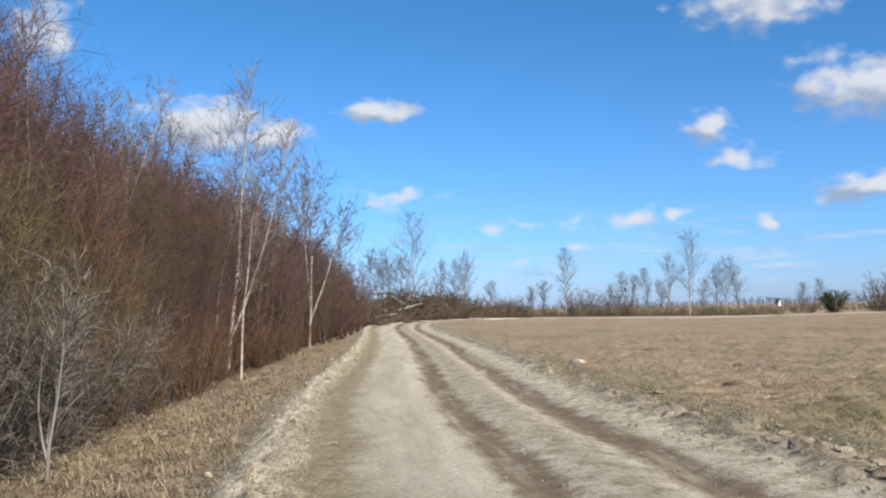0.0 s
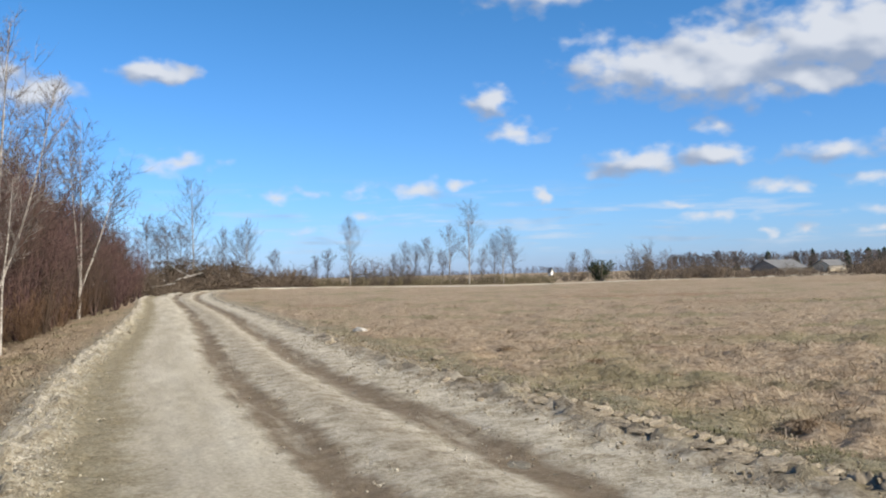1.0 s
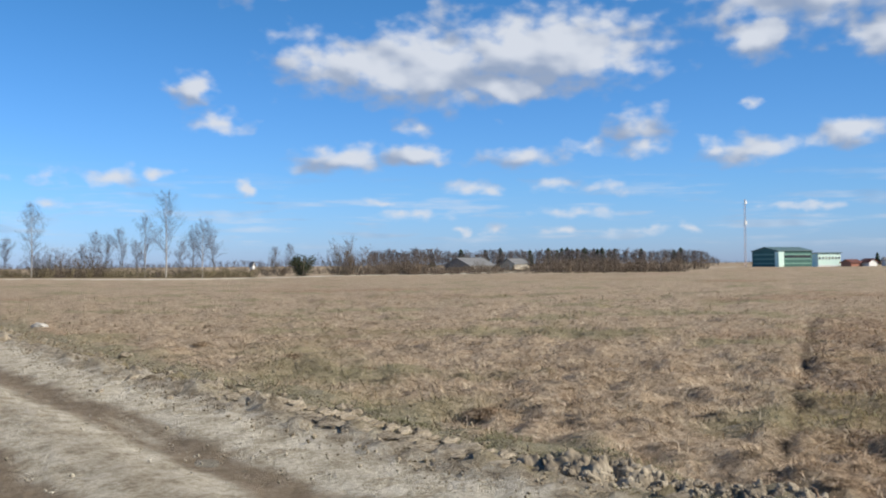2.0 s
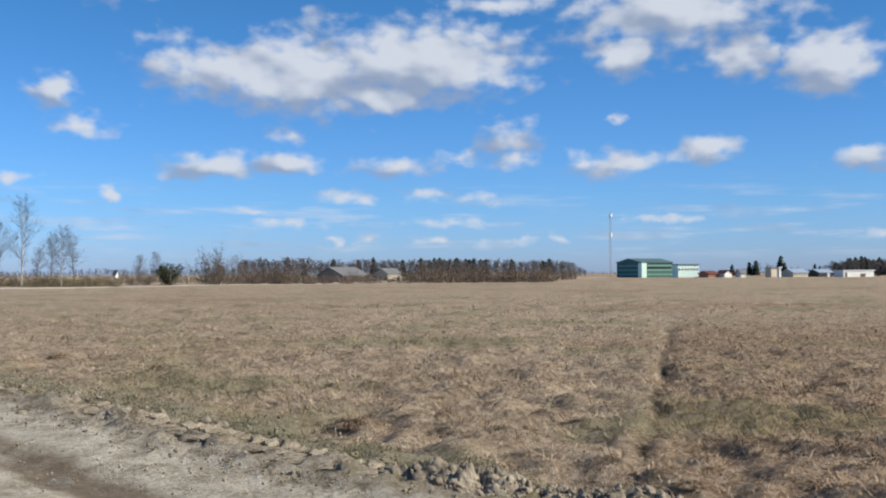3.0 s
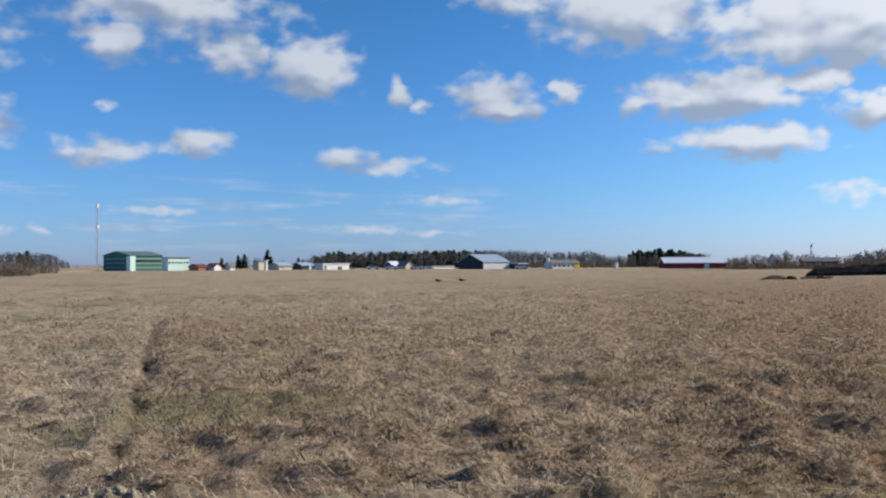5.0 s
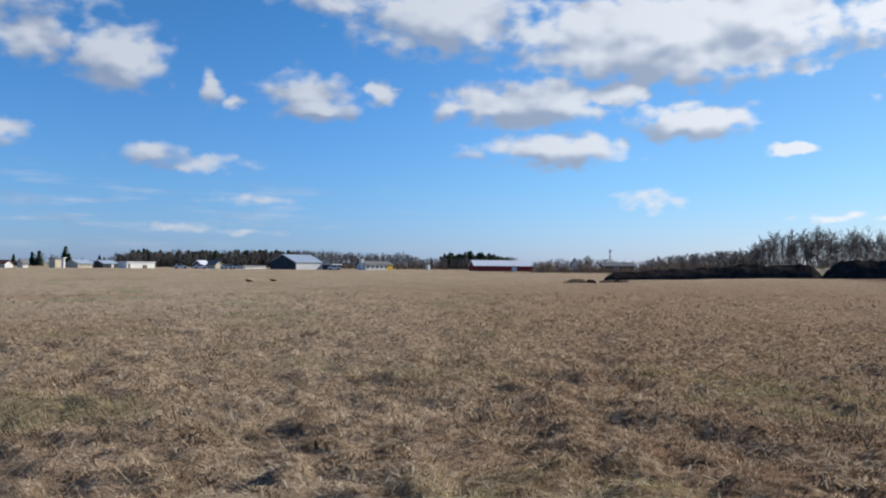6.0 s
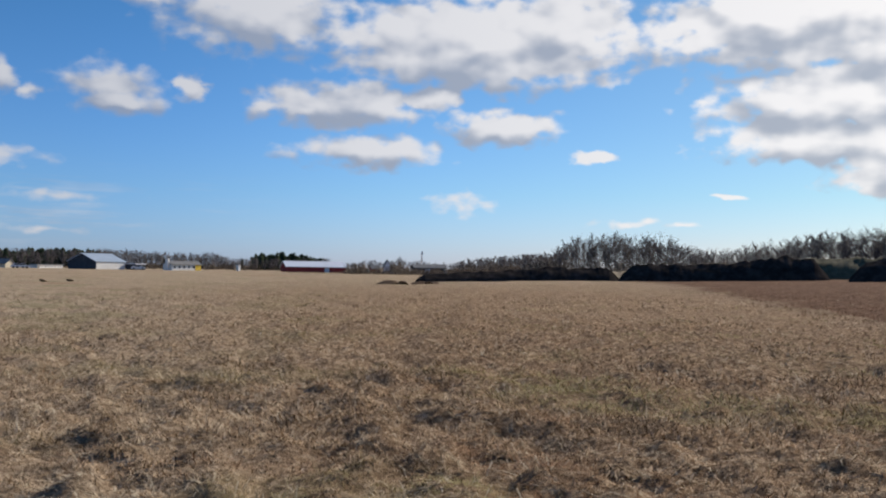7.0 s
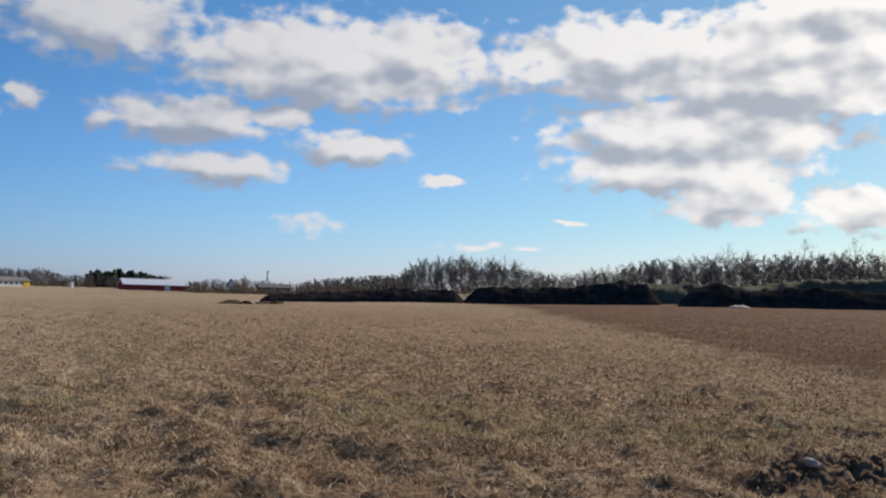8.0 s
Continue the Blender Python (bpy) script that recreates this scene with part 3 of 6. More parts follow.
# ---- ground and road materials ----
def field_material():
    m = bpy.data.materials.new("field_turf")
    m.use_nodes = True
    N, L = m.node_tree.nodes, m.node_tree.links
    b = N["Principled BSDF"]
    b.inputs["Roughness"].default_value = 0.95
    b.inputs["Specular IOR Level"].default_value = 0.02
    pos = N.new("ShaderNodeNewGeometry").outputs["Position"]

    def noise_of(scale, detail, rough=0.6, stretch=(1, 1, 1)):
        mp = N.new("ShaderNodeMapping")
        mp.inputs["Scale"].default_value = stretch
        L.new(pos, mp.inputs[0])
        n = N.new("ShaderNodeTexNoise")
        n.inputs["Scale"].default_value, n.inputs["Detail"].default_value, n.inputs["Roughness"].default_value = scale, detail, rough
        L.new(mp.outputs[0], n.inputs["Vector"])
        return n.outputs[0]

    def ramp_of(fac, *stops):
        r = N.new("ShaderNodeValToRGB")
        r.color_ramp.elements.remove(r.color_ramp.elements[1])
        for k, (p, c) in enumerate(stops):
            e = r.color_ramp.elements[0] if k == 0 else r.color_ramp.elements.new(p)
            e.position, e.color = p, (*c, 1)
        L.new(fac, r.inputs[0])
        return r.outputs[0]

    def mixed(fac, a, c):
        x = N.new("ShaderNodeMix")
        x.data_type = "RGBA"
        L.new(fac, x.inputs[0])
        L.new(a, x.inputs[6])
        if isinstance(c, tuple):
            x.inputs[7].default_value = (*c, 1)
        else:
            L.new(c, x.inputs[7])
        return x.outputs[2]

    def span(fac, lo, hi, top=1.0):
        r = N.new("ShaderNodeMapRange")
        r.interpolation_type = "SMOOTHSTEP"
        r.inputs[1].default_value, r.inputs[2].default_value, r.inputs[4].default_value = lo, hi, top
        L.new(fac, r.inputs[0])
        return r.outputs[0]

    fine = noise_of(9.0, 9, 0.72)
    turf = ramp_of(fine, (0.30, (0.12, 0.09, 0.06)), (0.46, (0.335, 0.252, 0.168)), (0.56, (0.455, 0.352, 0.242)), (0.70, (0.60, 0.50, 0.375)))
    tuft = noise_of(1.3, 6, 0.7, (1, 1.6, 1))
    turf = mixed(span(tuft, 0.50, 0.70, 0.55), turf, (0.19, 0.115, 0.062))
    turf = mixed(span(noise_of(0.24, 4, 0.5), 0.50, 0.62, 0.6), turf, (0.24, 0.22, 0.12))
    turf = mixed(span(noise_of(0.055, 4), 0.52, 0.66, 0.6), turf, (0.29, 0.185, 0.115))
    turf = mixed(span(noise_of(1.9, 6, 0.72), 0.55, 0.68, 0.8), turf, (0.10, 0.076, 0.05))
    turf = mixed(span(noise_of(0.45, 4), 0.62, 0.75, 0.5), turf, (0.47, 0.38, 0.25))
    turf = mixed(span(noise_of(2.6, 6, 0.75), 0.57, 0.67, 0.75), turf, (0.54, 0.44, 0.31))
    # brown weeds on the rise, by attribute
    at_weed = N.new("ShaderNodeAttribute")
    at_weed.attribute_name = "weeds"
    turf = mixed(at_weed.outputs["Fac"], turf, ramp_of(noise_of(2.0, 8), (0.35, (0.11, 0.062, 0.038)), (0.65, (0.18, 0.104, 0.066))))
    # browner turf by attribute; it also paints in the backlit dimming towards the sun
    at_dim = N.new("ShaderNodeAttribute")
    at_dim.attribute_name = "dim_brown"
    turf = mixed(at_dim.outputs["Fac"], turf, ramp_of(fine, (0.34, (0.085, 0.052, 0.031)), (0.50, (0.24, 0.152, 0.09)), (0.66, (0.52, 0.385, 0.25))))
    turf = mixed(span(noise_of(2.7, 6, 0.75), 0.57, 0.67, 0.75), turf, (0.47, 0.375, 0.25))
    at_green = N.new("ShaderNodeAttribute")
    at_green.attribute_name = "green"
    turf = mixed(at_green.outputs["Fac"], turf, ramp_of(noise_of(6.0, 8, 0.7), (0.34, (0.15, 0.13, 0.075)), (0.50, (0.27, 0.24, 0.15)), (0.66, (0.41, 0.37, 0.26))))
    at_bare = N.new("ShaderNodeAttribute")
    at_bare.attribute_name = "bare"
    turf = mixed(at_bare.outputs["Fac"], turf, ramp_of(noise_of(5.0, 9, 0.7), (0.32, (0.13, 0.105, 0.075)), (0.5, (0.27, 0.235, 0.175)), (0.68, (0.40, 0.36, 0.28))))
    # shade under the thicket painted into its litter, and bare soil along the furrow
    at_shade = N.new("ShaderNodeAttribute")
    at_shade.attribute_name = "shade_and_soil"
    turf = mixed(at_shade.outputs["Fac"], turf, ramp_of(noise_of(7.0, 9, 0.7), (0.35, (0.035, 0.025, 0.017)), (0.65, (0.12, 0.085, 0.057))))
    L.new(turf, b.inputs["Base Color"])
    bump = N.new("ShaderNodeBump")
    bump.inputs["Strength"].default_value, bump.inputs["Distance"].default_value = 0.9, 0.10
    h = N.new("ShaderNodeMath")
    L.new(fine, h.inputs[0])
    L.new(tuft, h.inputs[1])
    L.new(h.outputs[0], bump.inputs["Height"])
    L.new(bump.outputs[0], b.inputs["Normal"])
    return m


def road_material():
    m = bpy.data.materials.new("worn_gravel_and_mud")
    m.use_nodes = True
    N, L = m.node_tree.nodes, m.node_tree.links
    b = N["Principled BSDF"]
    b.inputs["Roughness"].default_value = 0.9
    b.inputs["Specular IOR Level"].default_value = 0.2
    pos = N.new("ShaderNodeNewGeometry").outputs["Position"]
    lane = N.new("ShaderNodeUVMap")
    lane.uv_map = "lane"
    sep = N.new("ShaderNodeSeparateXYZ")
    L.new(lane.outputs[0], sep.inputs[0])

    def M(op, a, c=None, d=None):
        n = N.new("ShaderNodeMath")
        n.operation = op
        for k, v in enumerate((a, c, d)):
            if v is None:
                continue
            if isinstance(v, (int, float)):
                n.inputs[k].default_value = v
            else:
                L.new(v, n.inputs[k])
        return n.outputs[0]

    def noise_of(scale, detail, rough=0.65, vec=pos):
        n = N.new("ShaderNodeTexNoise")
        n.inputs["Scale"].default_value, n.inputs["Detail"].default_value, n.inputs["Roughness"].default_value = scale, detail, rough
        L.new(vec, n.inputs["Vector"])
        return n.outputs[0]

    long_map = N.new("ShaderNodeMapping")
    long_map.inputs["Scale"].default_value = (2.2, 0.22, 1)
    L.new(lane.outputs[0], long_map.inputs[0])
    streak = noise_of(1.0, 6, 0.6, long_map.outputs[0])
    s = M("ADD", sep.outputs[0], M("MULTIPLY_ADD", noise_of(0.7, 5), 0.7, -0.35))

    def band(centre, half, soft):
        d = M("ABSOLUTE", M("SUBTRACT", s, centre))
        r = N.new("ShaderNodeMapRange")
        r.interpolation_type = "SMOOTHSTEP"
        r.inputs[1].default_value, r.inputs[2].default_value, r.inputs[3].default_value, r.inputs[4].default_value = half - soft, half + soft, 1, 0
        L.new(d, r.inputs[0])
        return r.outputs[0]

    def mixed(fac, a, c):
        x = N.new("ShaderNodeMix")
        x.data_type = "RGBA"
        L.new(fac, x.inputs[0])
        L.new(a, x.inputs[6])
        L.new(c, x.inputs[7])
        return x.outputs[2]

    def ramp_of(fac, *stops):
        r = N.new("ShaderNodeValToRGB")
        r.color_ramp.elements.remove(r.color_ramp.elements[1])
        for k, (p, c) in enumerate(stops):
            e = r.color_ramp.elements[0] if k == 0 else r.color_ramp.elements.new(p)
            e.position, e.color = p, (*c, 1)
        L.new(fac, r.inputs[0])
        return r.outputs[0]

    grit = noise_of(22.0, 8, 0.75)
    lump = noise_of(3.2, 8, 0.7)
    dry = ramp_of(M("MULTIPLY_ADD", grit, 0.5, M("MULTIPLY", lump, 0.5)), (0.40, (0.27, 0.217, 0.146)), (0.48, (0.48, 0.412, 0.292)), (0.56, (0.68, 0.61, 0.475)))
    packed = ramp_of(M("MULTIPLY_ADD", grit, 0.6, M("MULTIPLY", streak, 0.4)), (0.40, (0.41, 0.352, 0.25)), (0.51, (0.56, 0.495, 0.37)), (0.62, (0.70, 0.64, 0.51)))
    damp = ramp_of(M("MULTIPLY_ADD", grit, 0.4, M("MULTIPLY", lump, 0.6)), (0.36, (0.155, 0.112, 0.066)), (0.52, (0.235, 0.178, 0.114)), (0.68, (0.33, 0.26, 0.175)))
    grass = ramp_of(grit, (0.36, (0.14, 0.11, 0.055)), (0.52, (0.27, 0.22, 0.12)), (0.68, (0.40, 0.34, 0.21)))
    wet_patch = N.new("ShaderNodeMapRange")
    wet_patch.inputs[1].default_value, wet_patch.inputs[2].default_value, wet_patch.inputs[4].default_value = 0.28, 0.48, 0.95
    L.new(streak, wet_patch.inputs[0])
    colour = mixed(band(-1.05, 0.62, 0.25), dry, packed)
    colour = mixed(M("MULTIPLY", band(-2.05, 0.36, 0.25), 0.75), colour, grass)
    colour = mixed(M("MULTIPLY", band(-0.12, 0.26, 0.13), wet_patch.outputs[0]), colour, damp)
    colour = mixed(M("MULTIPLY", band(1.40, 0.28, 0.14), wet_patch.outputs[0]), colour, damp)
    colour = mixed(M("MULTIPLY", band(0.62, 0.25, 0.2), 0.35), colour, damp)
    churned = ramp_of(M("MULTIPLY_ADD", grit, 0.35, M("MULTIPLY", lump, 0.65)), (0.40, (0.13, 0.10, 0.062)), (0.48, (0.285, 0.235, 0.165)), (0.57, (0.48, 0.42, 0.32)))
    colour = mixed(band(3.2, 0.75, 0.25), colour, churned)
    colour = mixed(M("MULTIPLY", band(3.45, 0.6, 0.4), M("GREATER_THAN", noise_of(1.6, 6), 0.53)), colour, grass)
    L.new(colour, b.inputs["Base Color"])
    bump = N.new("ShaderNodeBump")
    bump.inputs["Strength"].default_value, bump.inputs["Distance"].default_value = 0.9, 0.045
    L.new(M("MULTIPLY_ADD", lump, 1.2, grit), bump.inputs["Height"])
    L.new(bump.outputs[0], b.inputs["Normal"])
    return m


M_FIELD, M_ROAD = field_material(), road_material()


# ---- the ground: one sheet of rings round the camera, out to the horizon ----
def build_ground():
    radii = np.concatenate([[0.0], np.geomspace(0.6, 3, 10)[:-1], np.geomspace(3, 30, 165)[:-1], np.geomspace(30, 160, 66)[:-1], np.geomspace(160, 4200, 26)])
    # finer spokes over the half that the camera turns through
    ang = np.concatenate([np.linspace(-40, 140, 420, endpoint=False), np.linspace(140, 320, 60, endpoint=False)])
    a = np.radians(ang)
    X, Y = radii[1:, None] * np.sin(a)[None], radii[1:, None] * np.cos(a)[None]
    x, y = np.concatenate([[0], X.ravel()]), np.concatenate([[0], Y.ravel()])
    z = land(x, y)
    n = len(ang)
    k = 1 + np.arange((len(radii) - 2) * n).reshape(-1, n)
    F = np.stack([k, np.roll(k, -1, 1), np.roll(k, -1, 1) + n, k + n], 2).reshape(-1, 4)
    me = raw_mesh("ground", np.stack([x, y, z], 1), F[:, ::-1], M_FIELD, smooth=True)
    s, i = road_offset(x, y)
    side = np.abs(s) - half_width(i)
    r = np.hypot(x, y)
    near = (LINE[i, 1] < 97) & (LINE[i, 0] < 8)
    edge = 1.0 + 0.6 * wave(x, y, 2.3) + 0.4 * wave(x, y, 0.8)
    bare = np.where(near, 1 - smooth01(side, 0.0, np.where(s > 0, edge, 0.5)), 1 - smooth01(side, -0.3, 0.2))
    weeds = smooth01(-0.13 * x - y + 1.1 * wave(x, y, 9.0) + 0.8 * wave(x, y, 3.1), 7.6, 11.8) * smooth01(x, 8, 14)
    heading = np.degrees(np.arctan2(x, y))
    dim_brown = (1 - weeds) * dim_brown_share(x, y) * (heading < 170)
    green = np.where(near & (s > 0), 0.9 * smooth01(s, 3.0, 3.4) * (1 - smooth01(s + 0.5 * wave(x, y, 3.0) + 0.3 * wave(x, y, 1.1), 3.7, 4.4)), 0) * (1 - smooth01(y, 24, 40))
    # painted shade below the roadside thicket; the furrow's dark soil shares the mask
    shade_and_soil = np.maximum(np.where(near, smooth01(-s, 5.0, 6.2), 0), np.minimum(1.0, 1.1 * furrow(x, y)))
    for name, v in (("bare", bare), ("weeds", weeds), ("shade_and_soil", shade_and_soil), ("dim_brown", dim_brown), ("green", green)):
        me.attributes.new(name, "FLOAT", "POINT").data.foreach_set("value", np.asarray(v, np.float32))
    ob = new("ground", me)
    return tagged(ob, "flat field of matted dry brown grass in early spring", "ground", kind="structure")


build_ground()


def build_road():
    L0 = curve_points(ROAD, 0.06)
    d = np.hypot(L0[:, 0], L0[:, 1])
    keep = [0]
    for i in range(1, len(L0)):
        if np.linalg.norm(L0[i] - L0[keep[-1]]) > max(0.075, 0.010 * d[i]):
            keep.append(i)
    P = L0[keep]
    T = np.gradient(P, axis=0)
    T /= np.linalg.norm(T, axis=1)[:, None]
    R = np.stack([T[:, 1], -T[:, 0]], 1)
    near_i = np.array([np.argmin(((LINE - p) ** 2).sum(1)) for p in P])
    hw = half_width(near_i)
    u = np.linspace(0, 1, 112)
    S = -(hw[:, None] + 0.35) + u[None] * (2 * hw[:, None] + 1.2)
    X, Y = P[:, None, 0] + R[:, None, 0] * S, P[:, None, 1] + R[:, None, 1] * S
    v = np.concatenate([[0], np.cumsum(np.linalg.norm(np.diff(P, axis=0), axis=1))])
    V2 = np.repeat(v[:, None], len(u), 1)
    far = smooth01(P[:, 0], 2, 14)[:, None] * (P[:, 1] > 90)[:, None]
    wob = 0.12 * wave(X, Y, 6.0)

    def dent(c, w):
        return np.exp(-((S - c + wob) / w) ** 2)

    z = 0.02 - 0.055 * dent(-0.12, 0.33) - 0.075 * dent(1.40, 0.36) + 0.03 * dent(0.6, 0.3) + 0.02 * dent(-1.05, 0.5)
    z = z + 0.13 * dent(-2.62, 0.28) * (0.7 + 0.5 * wave(X, Y, 0.9)) + 0.07 * dent(2.7, 0.3) * (0.6 + 0.7 * wave(X, Y, 0.7))
    z = z + 0.006 * wave(X, Y, 0.55) + 0.008 * wave(X, Y, 0.23, 3.0) + 0.012 * wave(X, Y, 1.9, 1.0)
    close = np.hypot(X, Y) < 60
    crumb = np.zeros(X.shape)
    crumb[close] = [0.6 * noise.noise((a * 3.4, b * 3.4, 1.7)) + 0.7 * noise.noise((a * 8.5, b * 8.5, 4.1)) + 0.5 * noise.noise((a * 17, b * 17, 2.1)) for a, b in zip(X[close], Y[close])]
    churn = smooth01(S, 2.25, 2.75) * (1 - smooth01(S, 3.1, 3.9)) * (0.55 + 0.75 * np.clip(wave(X, Y, 2.7, 1.0) + 0.35, 0, 1))
    z = z + 0.10 * churn * (np.maximum(crumb, -0.3) + 0.15) + 0.15 * np.exp(-((S + 2.62) / 0.34) ** 2) * crumb + 0.018 * crumb
    z = z * (1 - far) + 0.03 * far
    z = z - 0.16 * smooth01(-S - hw[:, None], -0.15, 0.35) - 0.20 * smooth01(S - hw[:, None] + 0.3 * wave(X, Y, 1.6), 0.05, 0.8)
    Z = swell(X, Y) + z
    n = len(u)
    k = np.arange((len(P) - 1) * n).reshape(-1, n)[:, :-1]
    F = np.stack([k, k + 1, k + n + 1, k + n], 2).reshape(-1, 4)
    VV = np.stack([X, Y, Z], 2).reshape(-1, 3)
    me = raw_mesh("road", VV, F, M_ROAD, smooth=True)
    uv = me.uv_layers.new(name="lane")
    lane = np.stack([np.where(far, -1.05 + 0 * S, S), V2], 2).reshape(-1, 2)
    uv.data.foreach_set("uv", lane[F.ravel()].astype(np.float32).ravel())
    return tagged(new("road", me), "dusty gravel farm track with two damp muddy ruts", "road", kind="structure")


build_road()


# ---- trees, shrubs and woods ----
def unit(v):
    return v / (np.linalg.norm(v) + 1e-9)


class Twigs:
    """Gathers tapering shoots and turns them into one mesh; a shoot's last piece may run to a point."""

    def __init__(self):
        self.p, self.q, self.r, self.s = [], [], [], []

    def shoot(self, p, d, length, r0, r1, n, wander, lift, g, tip=False):
        """One bending shoot of n pieces. Returns its points and directions."""
        pts, dirs = [p], []
        jig = g.normal(0, wander, (n, 3))
        for k in range(n):
            d = unit(d + jig[k] + np.array([0, 0, lift]))
            q = p + d * (length / n)
            self.p.append(p)
            self.q.append(q)
            self.r.append(r0 + (r1 - r0) * k / n)
            self.s.append(0.0 if tip and k == n - 1 else r0 + (r1 - r0) * (k + 1) / n)
            pts.append(q)
            dirs.append(d)
            p = q
        dirs.append(d)
        return pts, dirs

    def add(self, other):
        self.p += other.p
        self.q += other.q
        self.r += other.r
        self.s += other.s
        return self

    def arrays(self, sides=3):
        P, Q = np.array(self.p), np.array(self.q)
        r, s = np.array(self.r), np.array(self.s)
        D = Q - P
        D /= np.linalg.norm(D, axis=1)[:, None] + 1e-9
        A = np.cross(D, np.where(np.abs(D[:, 2:3]) > 0.9, [[1.0, 0, 0]], [[0, 0, 1.0]]))
        A /= np.linalg.norm(A, axis=1)[:, None] + 1e-9
        B = np.cross(D, A)
        ang = 2 * math.pi * np.arange(sides) / sides
        ring = np.cos(ang)[None, :, None] * A[:, None] + np.sin(ang)[None, :, None] * B[:, None]
        k = np.arange(sides)
        j = (k + 1) % sides
        body, point = s > 0, s <= 0
        V1 = np.concatenate([P[body][:, None] + ring[body] * r[body][:, None, None], Q[body][:, None] + ring[body] * s[body][:, None, None]], 1)
        f1 = np.concatenate([np.stack([k, j, sides + j], 1), np.stack([k, sides + j, sides + k], 1)])
        F1 = (f1[None] + (np.arange(len(V1)) * 2 * sides)[:, None, None]).reshape(-1, 3)
        V2 = np.concatenate([P[point][:, None] + ring[point] * r[point][:, None, None], Q[point][:, None]], 1)
        f2 = np.stack([k, j, np.full(sides, sides)], 1)
        F2 = (f2[None] + (np.arange(len(V2)) * (sides + 1))[:, None, None]).reshape(-1, 3) + V1.shape[0] * 2 * sides
        return np.concatenate([V1.reshape(-1, 3), V2.reshape(-1, 3)]), np.concatenate([F1, F2])

    def tube(self, sides):
        """The same shoots as unbroken stems: one ring at each bend."""
        chains = []
        for k in range(len(self.p)):
            if k and self.p[k] is self.q[k - 1]:
                chains[-1].append(k)
            else:
                chains.append([k])
        V, F = [], []
        ang = 2 * math.pi * np.arange(sides) / sides
        for ch in chains:
            pts = [self.p[ch[0]]] + [self.q[k] for k in ch]
            rad = [self.r[ch[0]]] + [max(self.s[k], 0.002) for k in ch]
            for i, (c, r) in enumerate(zip(pts, rad)):
                d = unit(pts[min(i + 1, len(pts) - 1)] - pts[max(i - 1, 0)])
                u = unit(np.cross(d, (0.0, 1.0, 0.0) if abs(d[1]) < 0.9 else (1.0, 0.0, 0.0)))
                w = np.cross(d, u)
                base = len(V)
                V.extend(c + r * (math.cos(a) * u + math.sin(a) * w) for a in ang)
                if i:
                    for j in range(sides):
                        n = (j + 1) % sides
                        F.append((base - sides + j, base - sides + n, base + n, base + j))
        return np.array(V), np.array(F)

    def mesh(self, name, mat, sides=3):
        if sides > 3:
            V, F = self.tube(sides)
            return raw_mesh(name, V, F, mat, smooth=True)
        V, F = self.arrays(sides)
        return raw_mesh(name, V, F, mat, smooth=sides > 3)


def side_dir(d, g, spread):
    """A direction that leaves d sideways by about spread radians."""
    a = unit(np.cross(d, g.normal(0, 1, 3)))
    return unit(d * math.cos(spread) + a * math.sin(spread))


def bare_tree(g, height, r, first=0.25, branches=24, reach=0.40, spread=0.85, fork=0, twig_r=0.006, fine=3, lean=(0, 0), droop=0.0, narrow=1.0, wander=0.045):
    """Trunk and crown of a leafless birch-like tree."""
    trunk, crown = Twigs(), Twigs()
    stems = [(np.zeros(3), unit(np.array([lean[0], lean[1], 1.0])), height, r)]
    for k in range(fork):
        a = g.uniform(0, 6.28)
        stems.append((np.zeros(3) + stems[0][1] * height * g.uniform(0.06, 0.22), unit(np.array([0.38 * math.cos(a), 0.38 * math.sin(a), 1.0])), height * g.uniform(0.62, 0.82), r * 0.65))
    for p, d, h, rr in stems:
        pts, dirs = trunk.shoot(p, d, h, rr, rr * 0.08, 11, wander, 0.03, g)
        for b in range(branches):
            f = first + (0.97 - first) * (b + g.uniform(0, 1)) / branches
            k = min(10, int(f * 11))
            w = f * 11 - k
            q = pts[k] * (1 - w) + pts[k + 1] * w
            u = (f - first) / (1 - first)
            blen = h * reach * (0.30 + 1.0 * min(1.0, u * 3.0)) * (1.02 - u) ** 0.6 * g.uniform(0.6, 1.15)
            bd = side_dir(dirs[k], g, spread * g.uniform(0.65, 1.15) * narrow)
            br = max(twig_r * 1.1, rr * (1 - f) * 0.32)
            bp, bdir = crown.shoot(q, bd, blen, br, twig_r * 0.8, 4, 0.10, 0.11 - droop, g, tip=True)
            for s in range(fine * 2 + 1):
                k2 = int(g.integers(1, 5))
                sp, sdir = crown.shoot(bp[k2], side_dir(bdir[min(k2, 3)], g, g.uniform(0.4, 0.9)), blen * g.uniform(0.25, 0.6), twig_r * 0.9, twig_r * 0.6, 2, 0.16, 0.05 - droop, g, tip=True)
                for s2 in range(fine):
                    crown.shoot(sp[int(g.integers(0, 2))], side_dir(sdir[1], g, 0.65), blen * g.uniform(0.14, 0.34), twig_r * 0.7, 0, 1, 0.1, 0.02 - droop, g, tip=True)
    return trunk, crown


